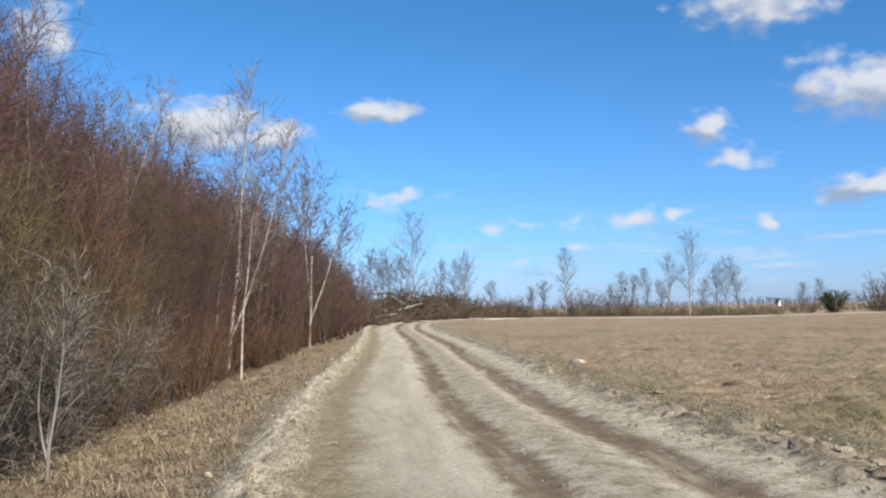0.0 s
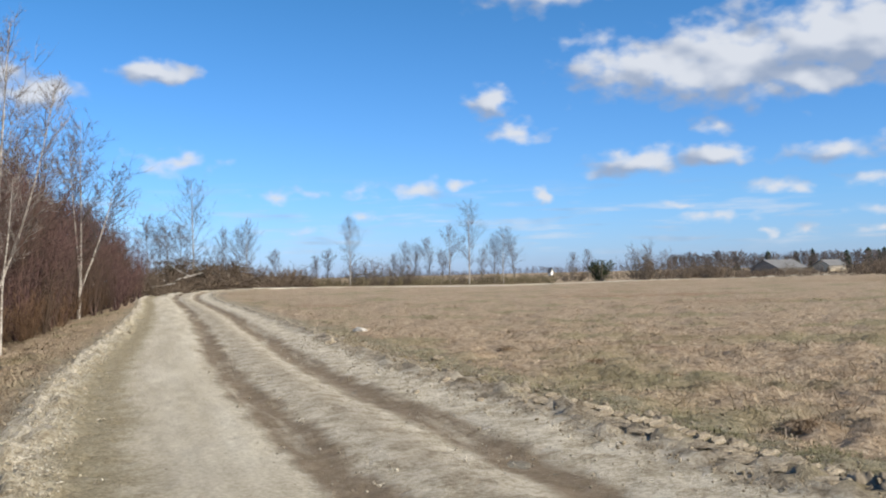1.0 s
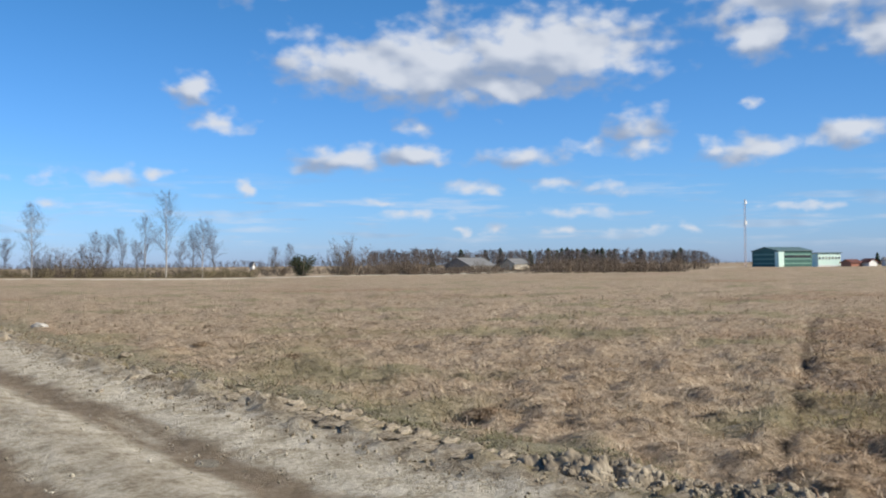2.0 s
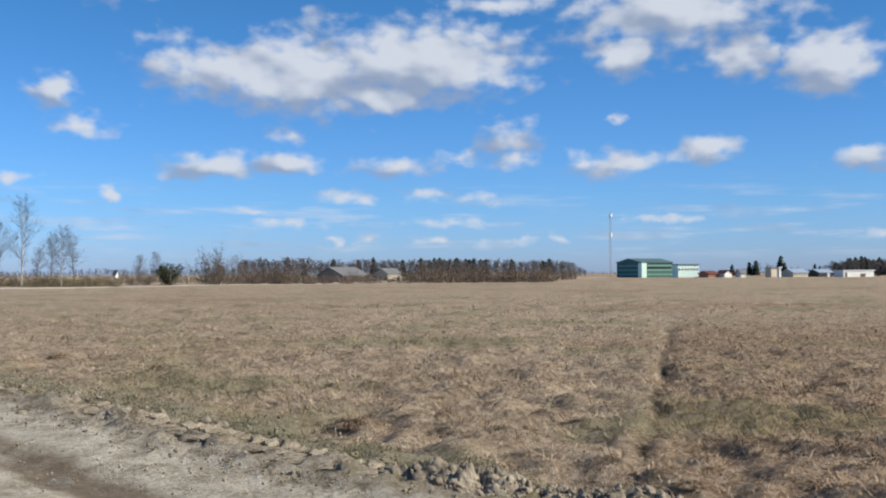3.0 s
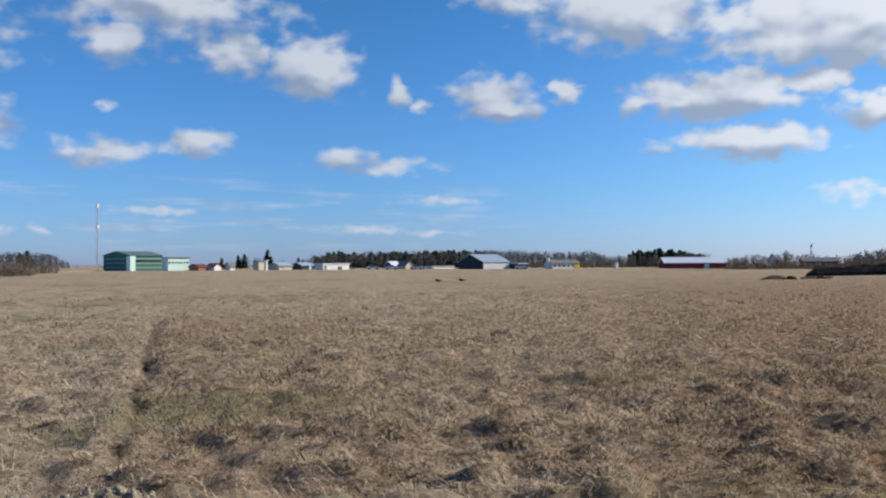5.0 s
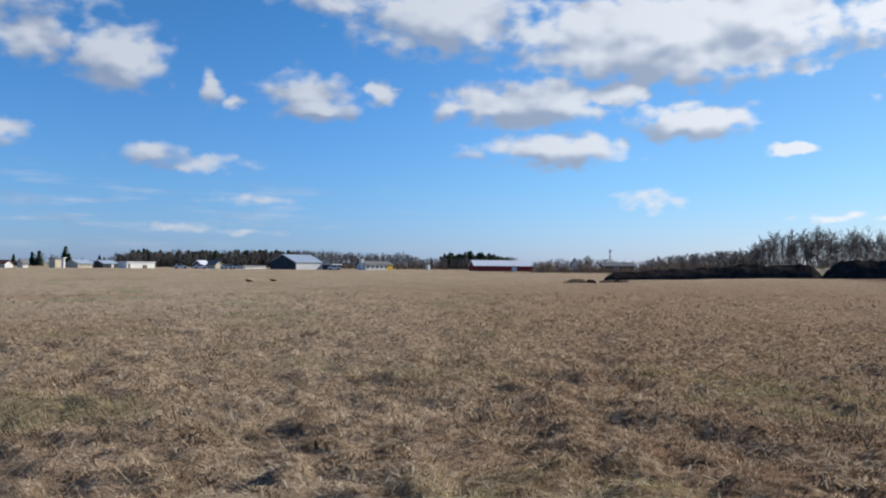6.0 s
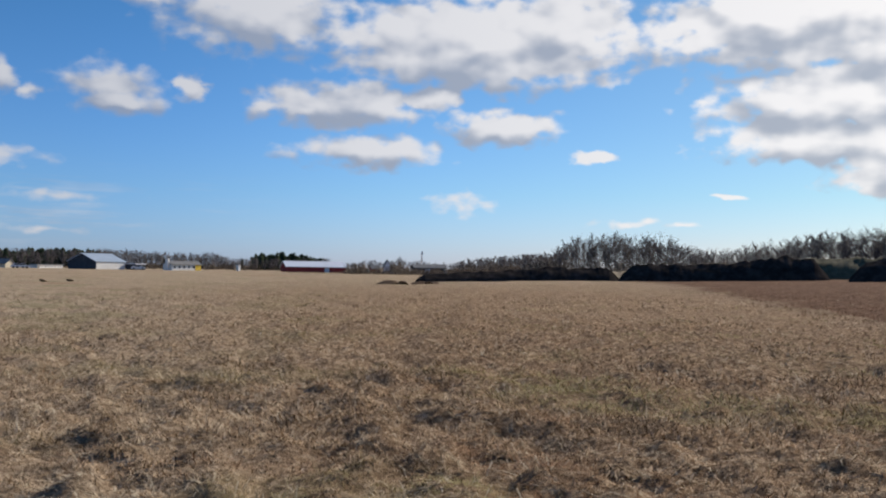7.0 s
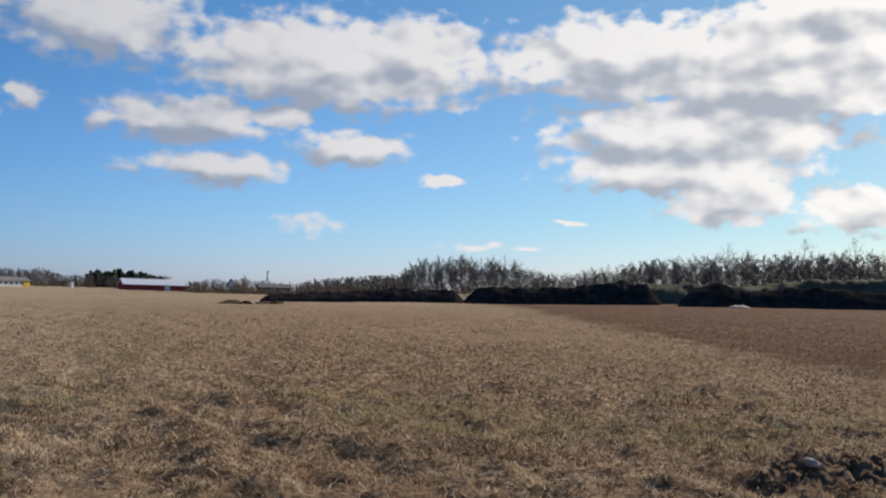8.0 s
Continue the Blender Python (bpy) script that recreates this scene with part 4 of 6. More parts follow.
def shrub(g, height, stems, width, twig_r=0.006, side=14, arch=0.0, sub=2, low=0.06, rise=0.75, open_=(0.5, 1.35), taper=0.5, pieces=2):
    """A many-stemmed leafless bush: stems from one stool, and fine twigs."""
    stem, twig = Twigs(), Twigs()
    for k in range(stems):
        a, rad = g.uniform(0, 6.28), g.uniform(0, 1) ** 0.6
        base = np.array([math.cos(a), math.sin(a), 0]) * rad * 0.06 * width
        out = np.array([math.cos(a), math.sin(a), 0]) * rad * width * 0.62 / height
        h = height * g.uniform(0.84, 1.05) * (1 - 0.12 * rad)
        pts, dirs = stem.shoot(base, unit(out + np.array([0, 0, 1.0])), h, twig_r * 2.6, twig_r * 0.7, 6, 0.10, 0.03 - arch, g, tip=True)
        for s in range(side):
            f = low + (1 - low) * ((s + g.uniform(0, 1)) / side) ** rise
            j = min(5, int(f * 6))
            w = f * 6 - j
            ln = height * g.uniform(0.14, 0.34) * (1.1 - taper * f)
            sp, sd = twig.shoot(pts[j] * (1 - w) + pts[j + 1] * w, side_dir(dirs[j], g, g.uniform(*open_)), ln, twig_r, twig_r * 0.7, pieces, 0.25, 0.04 - arch, g, tip=True)
            for s2 in range(sub):
                twig.shoot(sp[0] + (sp[-1] - sp[0]) * g.uniform(0.1, 0.95), side_dir(sd[-1], g, g.uniform(0.5, 1.2)), ln * g.uniform(0.35, 0.8), twig_r * 0.75, 0, 1, 0.1, 0.04, g, tip=True)
    return stem, twig


def stand(name, label, category, trunk_me, crown_me, parts=("trunk", "crown"), group=""):
    """A tree's Empty with its two parts, at the origin."""
    ob = thing(name, 0, 0, 0, label, category, group)
    part(parts[0], trunk_me, ob)
    part(parts[1], crown_me, ob)
    return ob


def put(ob, x, y, turn=0.0, scale=1.0, first=False, sink=0.05):
    m = Matrix.Translation((x, y, ground_at(x, y) - sink)) @ Matrix.Rotation(turn, 4, "Z") @ Matrix.Scale(scale, 4)
    if first:
        ob.matrix_basis = m
        return ob
    c = copy_thing(ob, Matrix.Identity(4))
    c.matrix_basis = m
    return c


def scatter(kinds, places, scales, g, sink=0.05):
    """Puts the kinds in turn at the places: the first of each is the thing itself, the rest copies."""
    used = set()
    for (x, y), s in zip(places, scales):
        k = int(g.integers(0, len(kinds)))
        put(kinds[k], x, y, g.uniform(0, 6.28), s, first=k not in used, sink=sink)
        used.add(k)
    for k, ob in enumerate(kinds):
        if k not in used:
            put(ob, places[-1][0] - 1.5, places[-1][1] + 1.0, 0.0, scales[-1], first=True, sink=sink)


def left_x(y, off):
    """x of a line off metres to the left of the road's middle at y."""
    return float(np.interp(y, LINE[:160, 1], LINE[:160, 0])) - off


g = np.random.default_rng(21)

# young birch thicket along the road
red_near, red_far = [], []
for k in range(7):
    near = k < 4
    a, b = shrub(g, 6.9, 11 if near else 9, 3.0, twig_r=0.0060 if near else 0.014, side=62 if near else 20, sub=3, rise=0.55, pieces=1, open_=(0.35, 1.0), taper=0.7)
    (red_near if near else red_far).append(stand("young_birch_clump", "dense clump of leafless young birches with dark red twigs", "shrub",
                           a.mesh("stool", M_TWIG_RED), b.mesh("crown", M_TWIG_RED), ("stool", "crown"), "birch thicket by the road"))
places, scales = [], []
for row, (off, gap, h) in enumerate([(6.9, 1.5, 0.80), (8.3, 1.4, 0.99), (10.0, 1.5, 1.08), (12.4, 1.8, 1.15)]):
    y = 13.0 - 1.5 * row if row else 17.0
    while y < 74:
        places.append((left_x(y, off) + g.uniform(-0.5, 0.5), y + g.uniform(-0.5, 0.5)))
        scales.append(h * g.uniform(0.84, 1.06) * float(np.interp(y, [16, 26, 38, 58, 74], [1.08, 1.02, 1.16, 1.18, 1.0])))
        y += gap * g.uniform(0.8, 1.2) * (1 + y / 120)
rows = [p[0] - left_x(p[1], 0) for p in places]
for kinds, close in ((red_near, True), (red_far, False)):
    pick = [k for k, p in enumerate(places) if (p[1] < 34 and (rows[k] > -11.4 or p[1] < 19)) == close]
    scatter(kinds, [places[k] for k in pick], [scales[k] for k in pick], g)

# the thicket's back row
g2 = np.random.default_rng(77)
for off, gap, h in ((11.6, 1.5, 1.13), (13.9, 1.6, 1.27)):
    y = 9.0
    while y < 70:
        put(red_far[int(g2.integers(0, 3))], left_x(y, off) + g2.uniform(-0.5, 0.5), y, g2.uniform(0, 6.28), h * g2.uniform(0.88, 1.05) * float(np.interp(y, [16, 26, 38, 58, 74], [1.05, 1.02, 1.1, 1.1, 0.95])))
        y += gap * g2.uniform(0.8, 1.2) * (1 + y / 100)

# lower clumps towards the road, further along
for off, y, end, h in ((5.9, 35.0, 76, 0.78), (5.0, 52.0, 80, 0.55)):
    while y < end:
        put(red_far[int(g2.integers(0, 3))], left_x(y, off) + g2.uniform(-0.3, 0.3), y, g2.uniform(0, 6.28), h * g2.uniform(0.8, 1.1))
        y += 1.8 * g2.uniform(0.8, 1.2)

# willow shrubs in front
olive_kinds = []
for k in range(3):
    a, b = shrub(g, 3.5, 18, 3.4, twig_r=0.0046, side=34, sub=4, open_=(0.3, 1.0), taper=0.6)
    olive_kinds.append(stand("willow_shrub", "bushy leafless willow with ochre and olive twigs", "shrub",
                             a.mesh("stool", M_TWIG_OLIVE), b.mesh("crown", M_TWIG_OLIVE), ("stool", "crown"), "willows on the verge"))
scatter(olive_kinds, [(left_x(y, off), y) for off, y in ((7.3, 8.6), (8.2, 10.0), (6.9, 11.2), (7.8, 12.6), (6.6, 13.6), (7.5, 15.2), (6.6, 16.8), (8.9, 8.4), (6.9, 18.8), (7.6, 20.4), (8.6, 14.0))],
        [1.06, 1.2, 1.12, 1.28, 1.16, 1.24, 1.1, 1.15, 0.95, 1.1, 1.4], g)
orange_kinds = []
for k in range(2):
    a, b = shrub(g, 2.6, 10, 2.4, twig_r=0.008, side=15, sub=3, open_=(0.3, 1.0))
    orange_kinds.append(stand("russet_shrub", "low leafless shrub with orange brown twigs", "shrub",
                              a.mesh("stool", M_TWIG_ORANGE), b.mesh("crown", M_TWIG_ORANGE), ("stool", "crown"), "russet shrubs on the verge"))
places = [(left_x(y, 5.8 + g.uniform(-0.3, 0.5)), y) for y in np.concatenate([np.arange(13, 34, 1.3), np.arange(34, 74, 2.0)])]
scatter(orange_kinds, places, g.uniform(0.45, 0.95, len(places)), g)
grey_kinds = []
for k in range(3):
    a, b = shrub(g, 2.7, 14, 3.2, twig_r=0.0046, side=30, arch=0.05, sub=4, low=0.02, rise=1.0)
    grey_kinds.append(stand("grey_shrub", "tangled bare grey shrub in dry grass", "shrub",
                            a.mesh("stool", M_TWIG_GREY), b.mesh("crown", M_TWIG_GREY), ("stool", "crown"), "grey shrubs at the ditch"))
scatter(grey_kinds, [(left_x(y, off), y) for off, y in ((6.3, 9.4), (6.0, 10.6), (6.1, 11.8), (5.9, 13.2), (6.9, 8.6), (6.2, 14.6), (6.0, 16.2), (6.1, 18.0), (6.2, 20.0), (6.3, 22.4), (6.3, 25.0), (7.4, 9.6), (7.2, 11.6))],
        [1.05, 1.0, 1.12, 0.95, 1.0, 0.85, 0.8, 0.65, 0.6, 0.55, 0.5, 1.2, 1.25], g)
a, b = bare_tree(g, 2.3, 0.027, first=0.3, branches=12, reach=0.45, fork=3, twig_r=0.005, fine=2)
put(stand("sapling", "small pale forked sapling at the ditch edge", "sapling", a.mesh("trunk", M_TWIG_PALE, 5), b.mesh("crown", M_TWIG_GREY)), -4.15, 10.2, first=True)


# single birches at the thicket's edge
def birch(x, y, h, r, label, mat_twig=M_TWIG_RED, **kw):
    t, c = bare_tree(g, h, r, **kw)
    return put(stand("birch", label, "tree", t.mesh("trunk", M_BARK, 6), c.mesh("crown", mat_twig)), x, y, first=True)


birch(-7.3, 32.4, 10.3, 0.075, "slender white birch leaning over the thicket edge", lean=(0.11, 0.0), wander=0.022, first=0.2, branches=52, reach=0.27, spread=0.75, fork=1, twig_r=0.0075, fine=3, mat_twig=M_TWIG_PALE)
birch(-5.7, 27.0, 4.8, 0.04, "thin white birch sapling beside the verge", lean=(0.05, 0), wander=0.025, first=0.4, branches=14, reach=0.25, twig_r=0.006, fine=2, mat_twig=M_TWIG_PALE)
birch(-7.1, 50.5, 10.0, 0.085, "forked birch above red thicket", lean=(0.06, 0), wander=0.025, first=0.22, branches=34, reach=0.30, spread=0.9, fork=2, twig_r=0.011, fine=3, mat_twig=M_TWIG_FAR)
for x, y, h, ln in ((-8.2, 21.6, 7.6, 0.02), (-7.9, 17.6, 7.5, 0.12), (-8.3, 25.5, 8.0, -0.03), (-8.6, 23.6, 8.2, 0.03), (-8.4, 32.0, 8.7, 0.02), (-7.6, 30.0, 6.9, 0.0), (-8.8, 36.0, 9.4, 0.0),
                    (-8.2, 40.0, 9.0, 0.04), (-6.9, 28.6, 5.8, 0.05), (-7.0, 19.5, 5.4, 0.06), (-7.4, 60.0, 6.6, 0.0), (-7.0, 66.0, 6.0, 0.02)):
    birch(x, y, h, 0.034, "thin white birch rising out of the thicket", lean=(ln, 0), first=0.45, branches=26, reach=0.17, twig_r=0.0055, fine=3, mat_twig=M_TWIG_PALE, narrow=0.9)
# grey crowns that stand above the thicket
for x, y, h in ((-12.6, 27.5, 9.6), (-11.4, 26.0, 9.4), (-11.9, 37.0, 10.2), (-11.4, 40.5, 10.6), (-12.0, 44.0, 11.0), (-11.2, 47.5, 10.4), (-10.4, 51.0, 10.2), (-10.2, 34.0, 8.8), (-12.2, 32.0, 9.3), (-10.0, 57.0, 9.2)):
    t, c = bare_tree(g, h, 0.07, first=0.42, branches=30, reach=0.20, twig_r=0.010, fine=2, narrow=0.85)
    put(stand("birch", "grey bare birch crown above the red thicket", "tree", t.mesh("trunk", M_BARK_GREY, 5), c.mesh("crown", M_TWIG_FAR), group="birches behind the thicket"), x, y, first=True)

# standing trees beyond the bend and the far field edge: heading, distance, height
far_trees = [(-4.3, 92, 7.2), (-3.1, 100, 7.6), (-1.75, 108, 12.0), (-0.25, 112, 6.9), (1.3, 118, 8.2), (0.6, 121, 7.4), (2.8, 128, 4.9), (-2.5, 118, 7.6), (-3.7, 112, 7.0),
             (6.0, 138, 5.4), (5.3, 142, 4.6), (7.35, 134, 9.6), (10.5, 142, 6.6), (11.2, 146, 6.2), (12.2, 145, 7.3), (13.35, 140, 8.7), (14.5, 134, 11.6), (16.0, 138, 7.2), (16.55, 136, 8.0), (17.2, 140, 7.0),
             (20.7, 165, 4.9), (21.6, 168, 5.4), (9.9, 150, 5.0), (12.9, 152, 5.5), (15.3, 150, 5.6)]
for hd, d, h in far_trees:
    x, y = at(hd, d)
    t, c = bare_tree(g, h, 0.008 * h + 0.02, branches=58, reach=0.31, twig_r=0.0095, fine=3, spread=0.9, first=0.2, droop=0.02, wander=0.025)
    put(stand("birch", "tall bare birch at the far edge of the field", "tree", t.mesh("trunk", M_BARK if h > 7.9 else M_BARK_GREY, 5), c.mesh("crown", M_TWIG_FAR), group="birches beyond the field"), x, y, first=True)

round_kinds = []
for k in range(2):
    a, b = shrub(g, 4.0, 19, 6.4, twig_r=0.013, side=14, sub=3, low=0.0, rise=0.9, open_=(0.3, 1.2), arch=0.03)
    round_kinds.append(stand("field_bush", "rounded leafless brown bush at the field edge", "shrub", a.mesh("stool", M_BARK_GREY), b.mesh("crown", M_TWIG_BROWN), ("stool", "crown"), "bushes at the field edge"))
bush = [(7.7, 136, 0.95), (8.3, 134, 1.12), (8.9, 135, 1.0), (9.6, 136, 0.9), (10.3, 137, 1.02), (10.9, 138, 0.9), (11.4, 140, 0.7), (12.3, 140, 0.6), (13.2, 139, 0.7), (14.2, 138, 0.6), (15.2, 139, 0.65), (16.2, 139, 0.6), (17.6, 142, 0.55),
        (18.3, 145, 0.55), (3.3, 128, 0.78), (4.0, 129, 0.8), (4.7, 130, 0.8), (6.4, 135, 0.6), (24.4, 142, 1.2), (25.1, 140, 1.5), (25.9, 144, 1.25), (27.0, 150, 0.85), (28.4, 155, 0.9), (29.2, 160, 1.05), (30.3, 165, 0.8),
        (20.4, 150, 0.8), (21.0, 152, 0.9), (31.5, 172, 0.7), (33.0, 180, 0.7), (34.2, 190, 0.7), (36.4, 200, 0.8), (37.6, 210, 0.7), (39.0, 225, 0.8)]
scatter(round_kinds, [at(hd, d) for hd, d, s in bush], [s for hd, d, s in bush], g, sink=0.15)


def spruce_arrays(g, h, tiers=7, spokes=9):
    """A spruce as ragged overlapping skirts of drooping boughs."""
    V, F = [], []
    for k in range(tiers):
        f = k / tiers
        z, rad = h * (0.12 + 0.84 * f), h * 0.20 * (1 - f) + 0.12
        top = len(V)
        V.append((0, 0, z + h * 0.22 * (1 - 0.5 * f)))
        for j in range(spokes * 2):
            a = math.pi * (j + g.uniform(-0.3, 0.3)) / spokes
            q = rad * (g.uniform(0.8, 1.2) if j % 2 == 0 else g.uniform(0.4, 0.6))
            V.append((q * math.cos(a), q * math.sin(a), z - (0.06 * h if j % 2 == 0 else 0) + g.uniform(-0.03, 0.03) * h))
        for j in range(spokes * 2):
            F.append((top, top + 1 + j, top + 1 + (j + 1) % (spokes * 2)))
    return np.array(V, float), np.array(F)


def wood(name, label, kinds, places, mat, kind="stuff"):
    """Far woods: many whole trees in one mesh."""
    VV, FF, n = [], [], 0
    for (x, y, h, k, turn) in places:
        V, F = kinds[k]
        c, s = math.cos(turn), math.sin(turn)
        W3 = np.stack([(V[:, 0] * c - V[:, 1] * s) * h + x, (V[:, 0] * s + V[:, 1] * c) * h + y, V[:, 2] * h + float(swell(x, y)) - 0.2], 1)
        VV.append(W3)
        FF.append(F + n)
        n += len(V)
    ob = new(name, raw_mesh(name, np.concatenate(VV), np.concatenate(FF), mat))
    return tagged(ob, label, "woods", kind=kind)


def crown_unit(spikes, first=0.22, wide=0.28, r=0.0115, limbs=11, stout=1.0):
    """A leafless tree one metre tall for far woods: trunk, limbs and a haze of single-piece twigs."""
    t = Twigs()
    pts, dirs = t.shoot(np.zeros(3), unit(np.array([g.normal(0, 0.05), g.normal(0, 0.05), 1.0])), 0.93, 0.013 * stout, 0.004 * stout, 3, 0.05, 0.02, g)
    for k in range(limbs):
        f = first + (0.95 - first) * (k + g.uniform(0, 1)) / limbs
        j = min(2, int(f * 3))
        q = pts[j] + (pts[j + 1] - pts[j]) * (f * 3 - j)
        u = (f - first) / (1 - first)
        ln = wide * (0.5 + 0.7 * math.sin(math.pi * min(1.0, 0.25 + 0.7 * u))) * g.uniform(0.7, 1.15)
        bp, bd = t.shoot(q, side_dir(dirs[j], g, g.uniform(0.6, 1.15)), ln, 0.0055 * stout, 0.002 * stout, 2, 0.12, 0.16, g, tip=True)
        for m in range(spikes // limbs):
            w = g.uniform(0.2, 2.0)
            i = min(1, int(w))
            t.shoot(bp[i] + (bp[i + 1] - bp[i]) * (w - i), side_dir(bd[i], g, g.uniform(0.3, 1.0)), ln * g.uniform(0.30, 0.62), r, 0, 1, 0.1, 0.10, g, tip=True)
    return t.arrays()


def bush_unit(spikes, wide=0.6, r=0.017):
    """A rounded leafless bush one metre tall, for far hedges: stems from one stool and single-piece twigs."""
    t = Twigs()
    for k in range(12):
        a, rad = g.uniform(0, 6.28), g.uniform(0, 1) ** 0.5
        d = unit(np.array([math.cos(a) * rad * wide * 1.5, math.sin(a) * rad * wide * 1.5, 1.0]))
        bp, bd = t.shoot(d * [0.12, 0.12, 0], d, g.uniform(0.72, 0.92), 0.008, 0.003, 2, 0.10, -0.02, g, tip=True)
        for m in range(spikes // 12):
            w = g.uniform(0.1, 2.0)
            i = min(1, int(w))
            t.shoot(bp[i] + (bp[i + 1] - bp[i]) * (w - i), side_dir(bd[i], g, g.uniform(0.3, 1.1)), g.uniform(0.14, 0.30), r, 0, 1, 0.1, 0.05, g, tip=True)
    return t.arrays()


bare_units = [crown_unit(77, r=0.0145, stout=0.8) for k in range(5)]
grove_units = [crown_unit(240, first=0.32, wide=0.22, r=0.0034, limbs=15, stout=0.65) for k in range(5)]
bush_units = [bush_unit(84, r=0.021) for k in range(5)]
fine_bush_units = [bush_unit(108, wide=0.65, r=0.015) for k in range(5)]
spruce_units = [spruce_arrays(g, 1.0) for k in range(5)]


def spread(n, h0, h1, d0, d1, tall0, tall1, kinds):
    out = []
    for k in range(n):
        x, y = at(h0 + (h1 - h0) * (k + g.uniform(0, 1)) / n, g.uniform(d0, d1))
        out.append((x, y, g.uniform(tall0, tall1), int(g.integers(0, kinds)), g.uniform(0, 6.28)))
    return out


def rising(n, d0, d1, line, kinds=5, low=0.72):
    """Places for woods whose tops follow a skyline: headings and the elevation of the tops, in degrees."""
    hs, es = [a for a, b in line], [b for a, b in line]
    out = []
    for k in range(n):
        hd, d = hs[0] + (hs[-1] - hs[0]) * (k + g.uniform(0, 1)) / n, g.uniform(d0, d1)
        x, y = at(hd, d)
        out.append((x, y, (1.75 + d * math.tan(radians(float(np.interp(hd, hs, es))))) * g.uniform(low, 1.03), int(g.integers(0, kinds)), g.uniform(0, 6.28)))
    return out


wood("far_woods", "distant leafless woods beyond the dry field", bare_units,
     rising(300, 330, 400, [(26.2, 0.85), (29.4, 1.05), (31, 0.85), (38, 0.85), (43, 0.88), (46, 0.72), (47, 0.2)])
     + rising(120, 385, 430, [(60.0, 0.4), (61.2, 0.7), (64, 0.8), (72, 0.85)]) + rising(220, 390, 450, [(71, 0.85), (75, 0.75), (77.6, 0.75), (78.3, 0.5), (80, 0.5), (84, 0.55)])
     + rising(24, 380, 420, [(54.4, 0.15), (57, 0.55), (60, 0.2)]) + rising(60, 335, 380, [(85.0, 0.3), (86.2, 0.5), (88.0, 0.5), (88.3, 0.75), (88.7, 0.55), (91.2, 0.4)]) + rising(120, 260, 320, [(91.3, 0.3), (92.0, 0.6), (93.6, 0.75), (95.5, 1.0), (98, 1.1)]), M_TWIG_FAR)
wood("far_scrub", "brown leafless scrub along the edge of the field", fine_bush_units,
     rising(190, 150, 190, [(26.0, 0.25), (29.0, 0.45), (30.0, 0.05), (34.0, 0.05), (34.6, -0.2), (36.0, -0.2), (36.6, 0.35), (44.5, 0.3), (45.2, -0.2)], low=0.6)
     + rising(90, 190, 250, [(27.0, 0.5), (29.5, 0.6), (30.3, 0.0), (36, 0.1), (36.6, 0.6), (46.4, 0.45)]) + spread(30, 17.5, 26, 165, 230, 1.2, 2.2, 5) + spread(40, -6, 5, 118, 150, 2.0, 3.2, 5), M_TWIG_BROWN)
wood("far_scrub", "distant brown scrub before woods and sheds", bush_units,
     spread(50, 60, 84, 330, 350, 0.8, 1.9, 5) + rising(170, 400, 460, [(70, 0.3), (84, 0.3)], low=0.6), M_TWIG_BROWN)
wood("far_scrub", "rounded bare bushes between distant huts", fine_bush_units,
     rising(150, 255, 285, [(85.0, -0.1), (85.3, 0.4), (85.9, 0.5), (86.2, 0.3), (86.35, 0.0), (86.7, 0.1), (87.05, 0.3), (87.25, 0.1), (87.7, 0.15), (87.9, 0.5), (88.4, 0.62), (88.75, 0.2), (89.5, 0.12), (91.2, 0.15), (91.6, 0.5), (93.0, 0.5), (97.5, 0.75)], low=0.62)
     + rising(150, 235, 255, [(81.6, -0.25), (84.6, -0.2), (85.2, 0.0), (91, 0.05), (92.5, 0.25), (97.5, 0.4)], low=0.5), M_TWIG_BROWN)
wood("field_hedge", "low olive brown hedge along the farm track", fine_bush_units, spread(190, 4.2, 19.5, 131, 150, 0.9, 1.9, 5), M_HEDGE)
wood("far_spruce_wood", "dark distant spruce wood behind the buildings", spruce_units,
     rising(12, 380, 420, [(30, 0.9), (34, 1.05), (46, 0.9)], low=0.9) + rising(10, 380, 400, [(37, 1.0), (40.5, 1.05)], low=0.9)
     + rising(150, 420, 455, [(60.7, 0.7), (62.3, 0.92), (63.3, 0.82), (66.6, 0.9), (69.1, 0.95), (70.4, 1.0), (71.2, 0.75)], low=0.66) + spread(5, 71, 79, 430, 470, 5.0, 6.2, 5)
     + rising(60, 420, 445, [(79.4, 0.6), (79.9, 0.9), (81.2, 0.95), (82.6, 0.85), (83.6, 0.6)], low=0.7)
     + [(*at(57.95, 390), 8.6, 0, 0.3), (*at(58.15, 388), 5.8, 1, 1.0), (*at(56.6, 395), 6.8, 2, 0.3), (*at(56.25, 395), 6.2, 3, 0.3), (*at(55.3, 395), 5.2, 2, 0.9), (*at(59.75, 395), 5.2, 1, 0.9), (*at(60.0, 395), 4.4, 1, 0.9)]
     + spread(14, -3.6, 1.0, 200, 230, 4.6, 6.2, 5), M_CONIFER)
wood("far_horizon_woods", "low dark woods on the horizon", bare_units, rising(190, 480, 600, [(2, 0.25), (10, 0.22), (17, 0.25), (18.8, 0.45), (20, 0.3), (27, 0.42)]) + rising(110, 520, 640, [(45, 0.25), (48, 0.1), (62, 0.12)]), M_TWIG_FAR)

# juniper and evergreen shrub at the far edge
a, b = shrub(g, 3.4, 22, 4.6, twig_r=0.045, side=20, sub=3, low=0.0, arch=0.03)
put(stand("juniper", "dark green evergreen bush at the field edge", "shrub", a.mesh("stool", M_BARK_GREY), b.mesh("crown", M_JUNIPER), ("stool", "crown")), *at(22.35, 140), first=True)

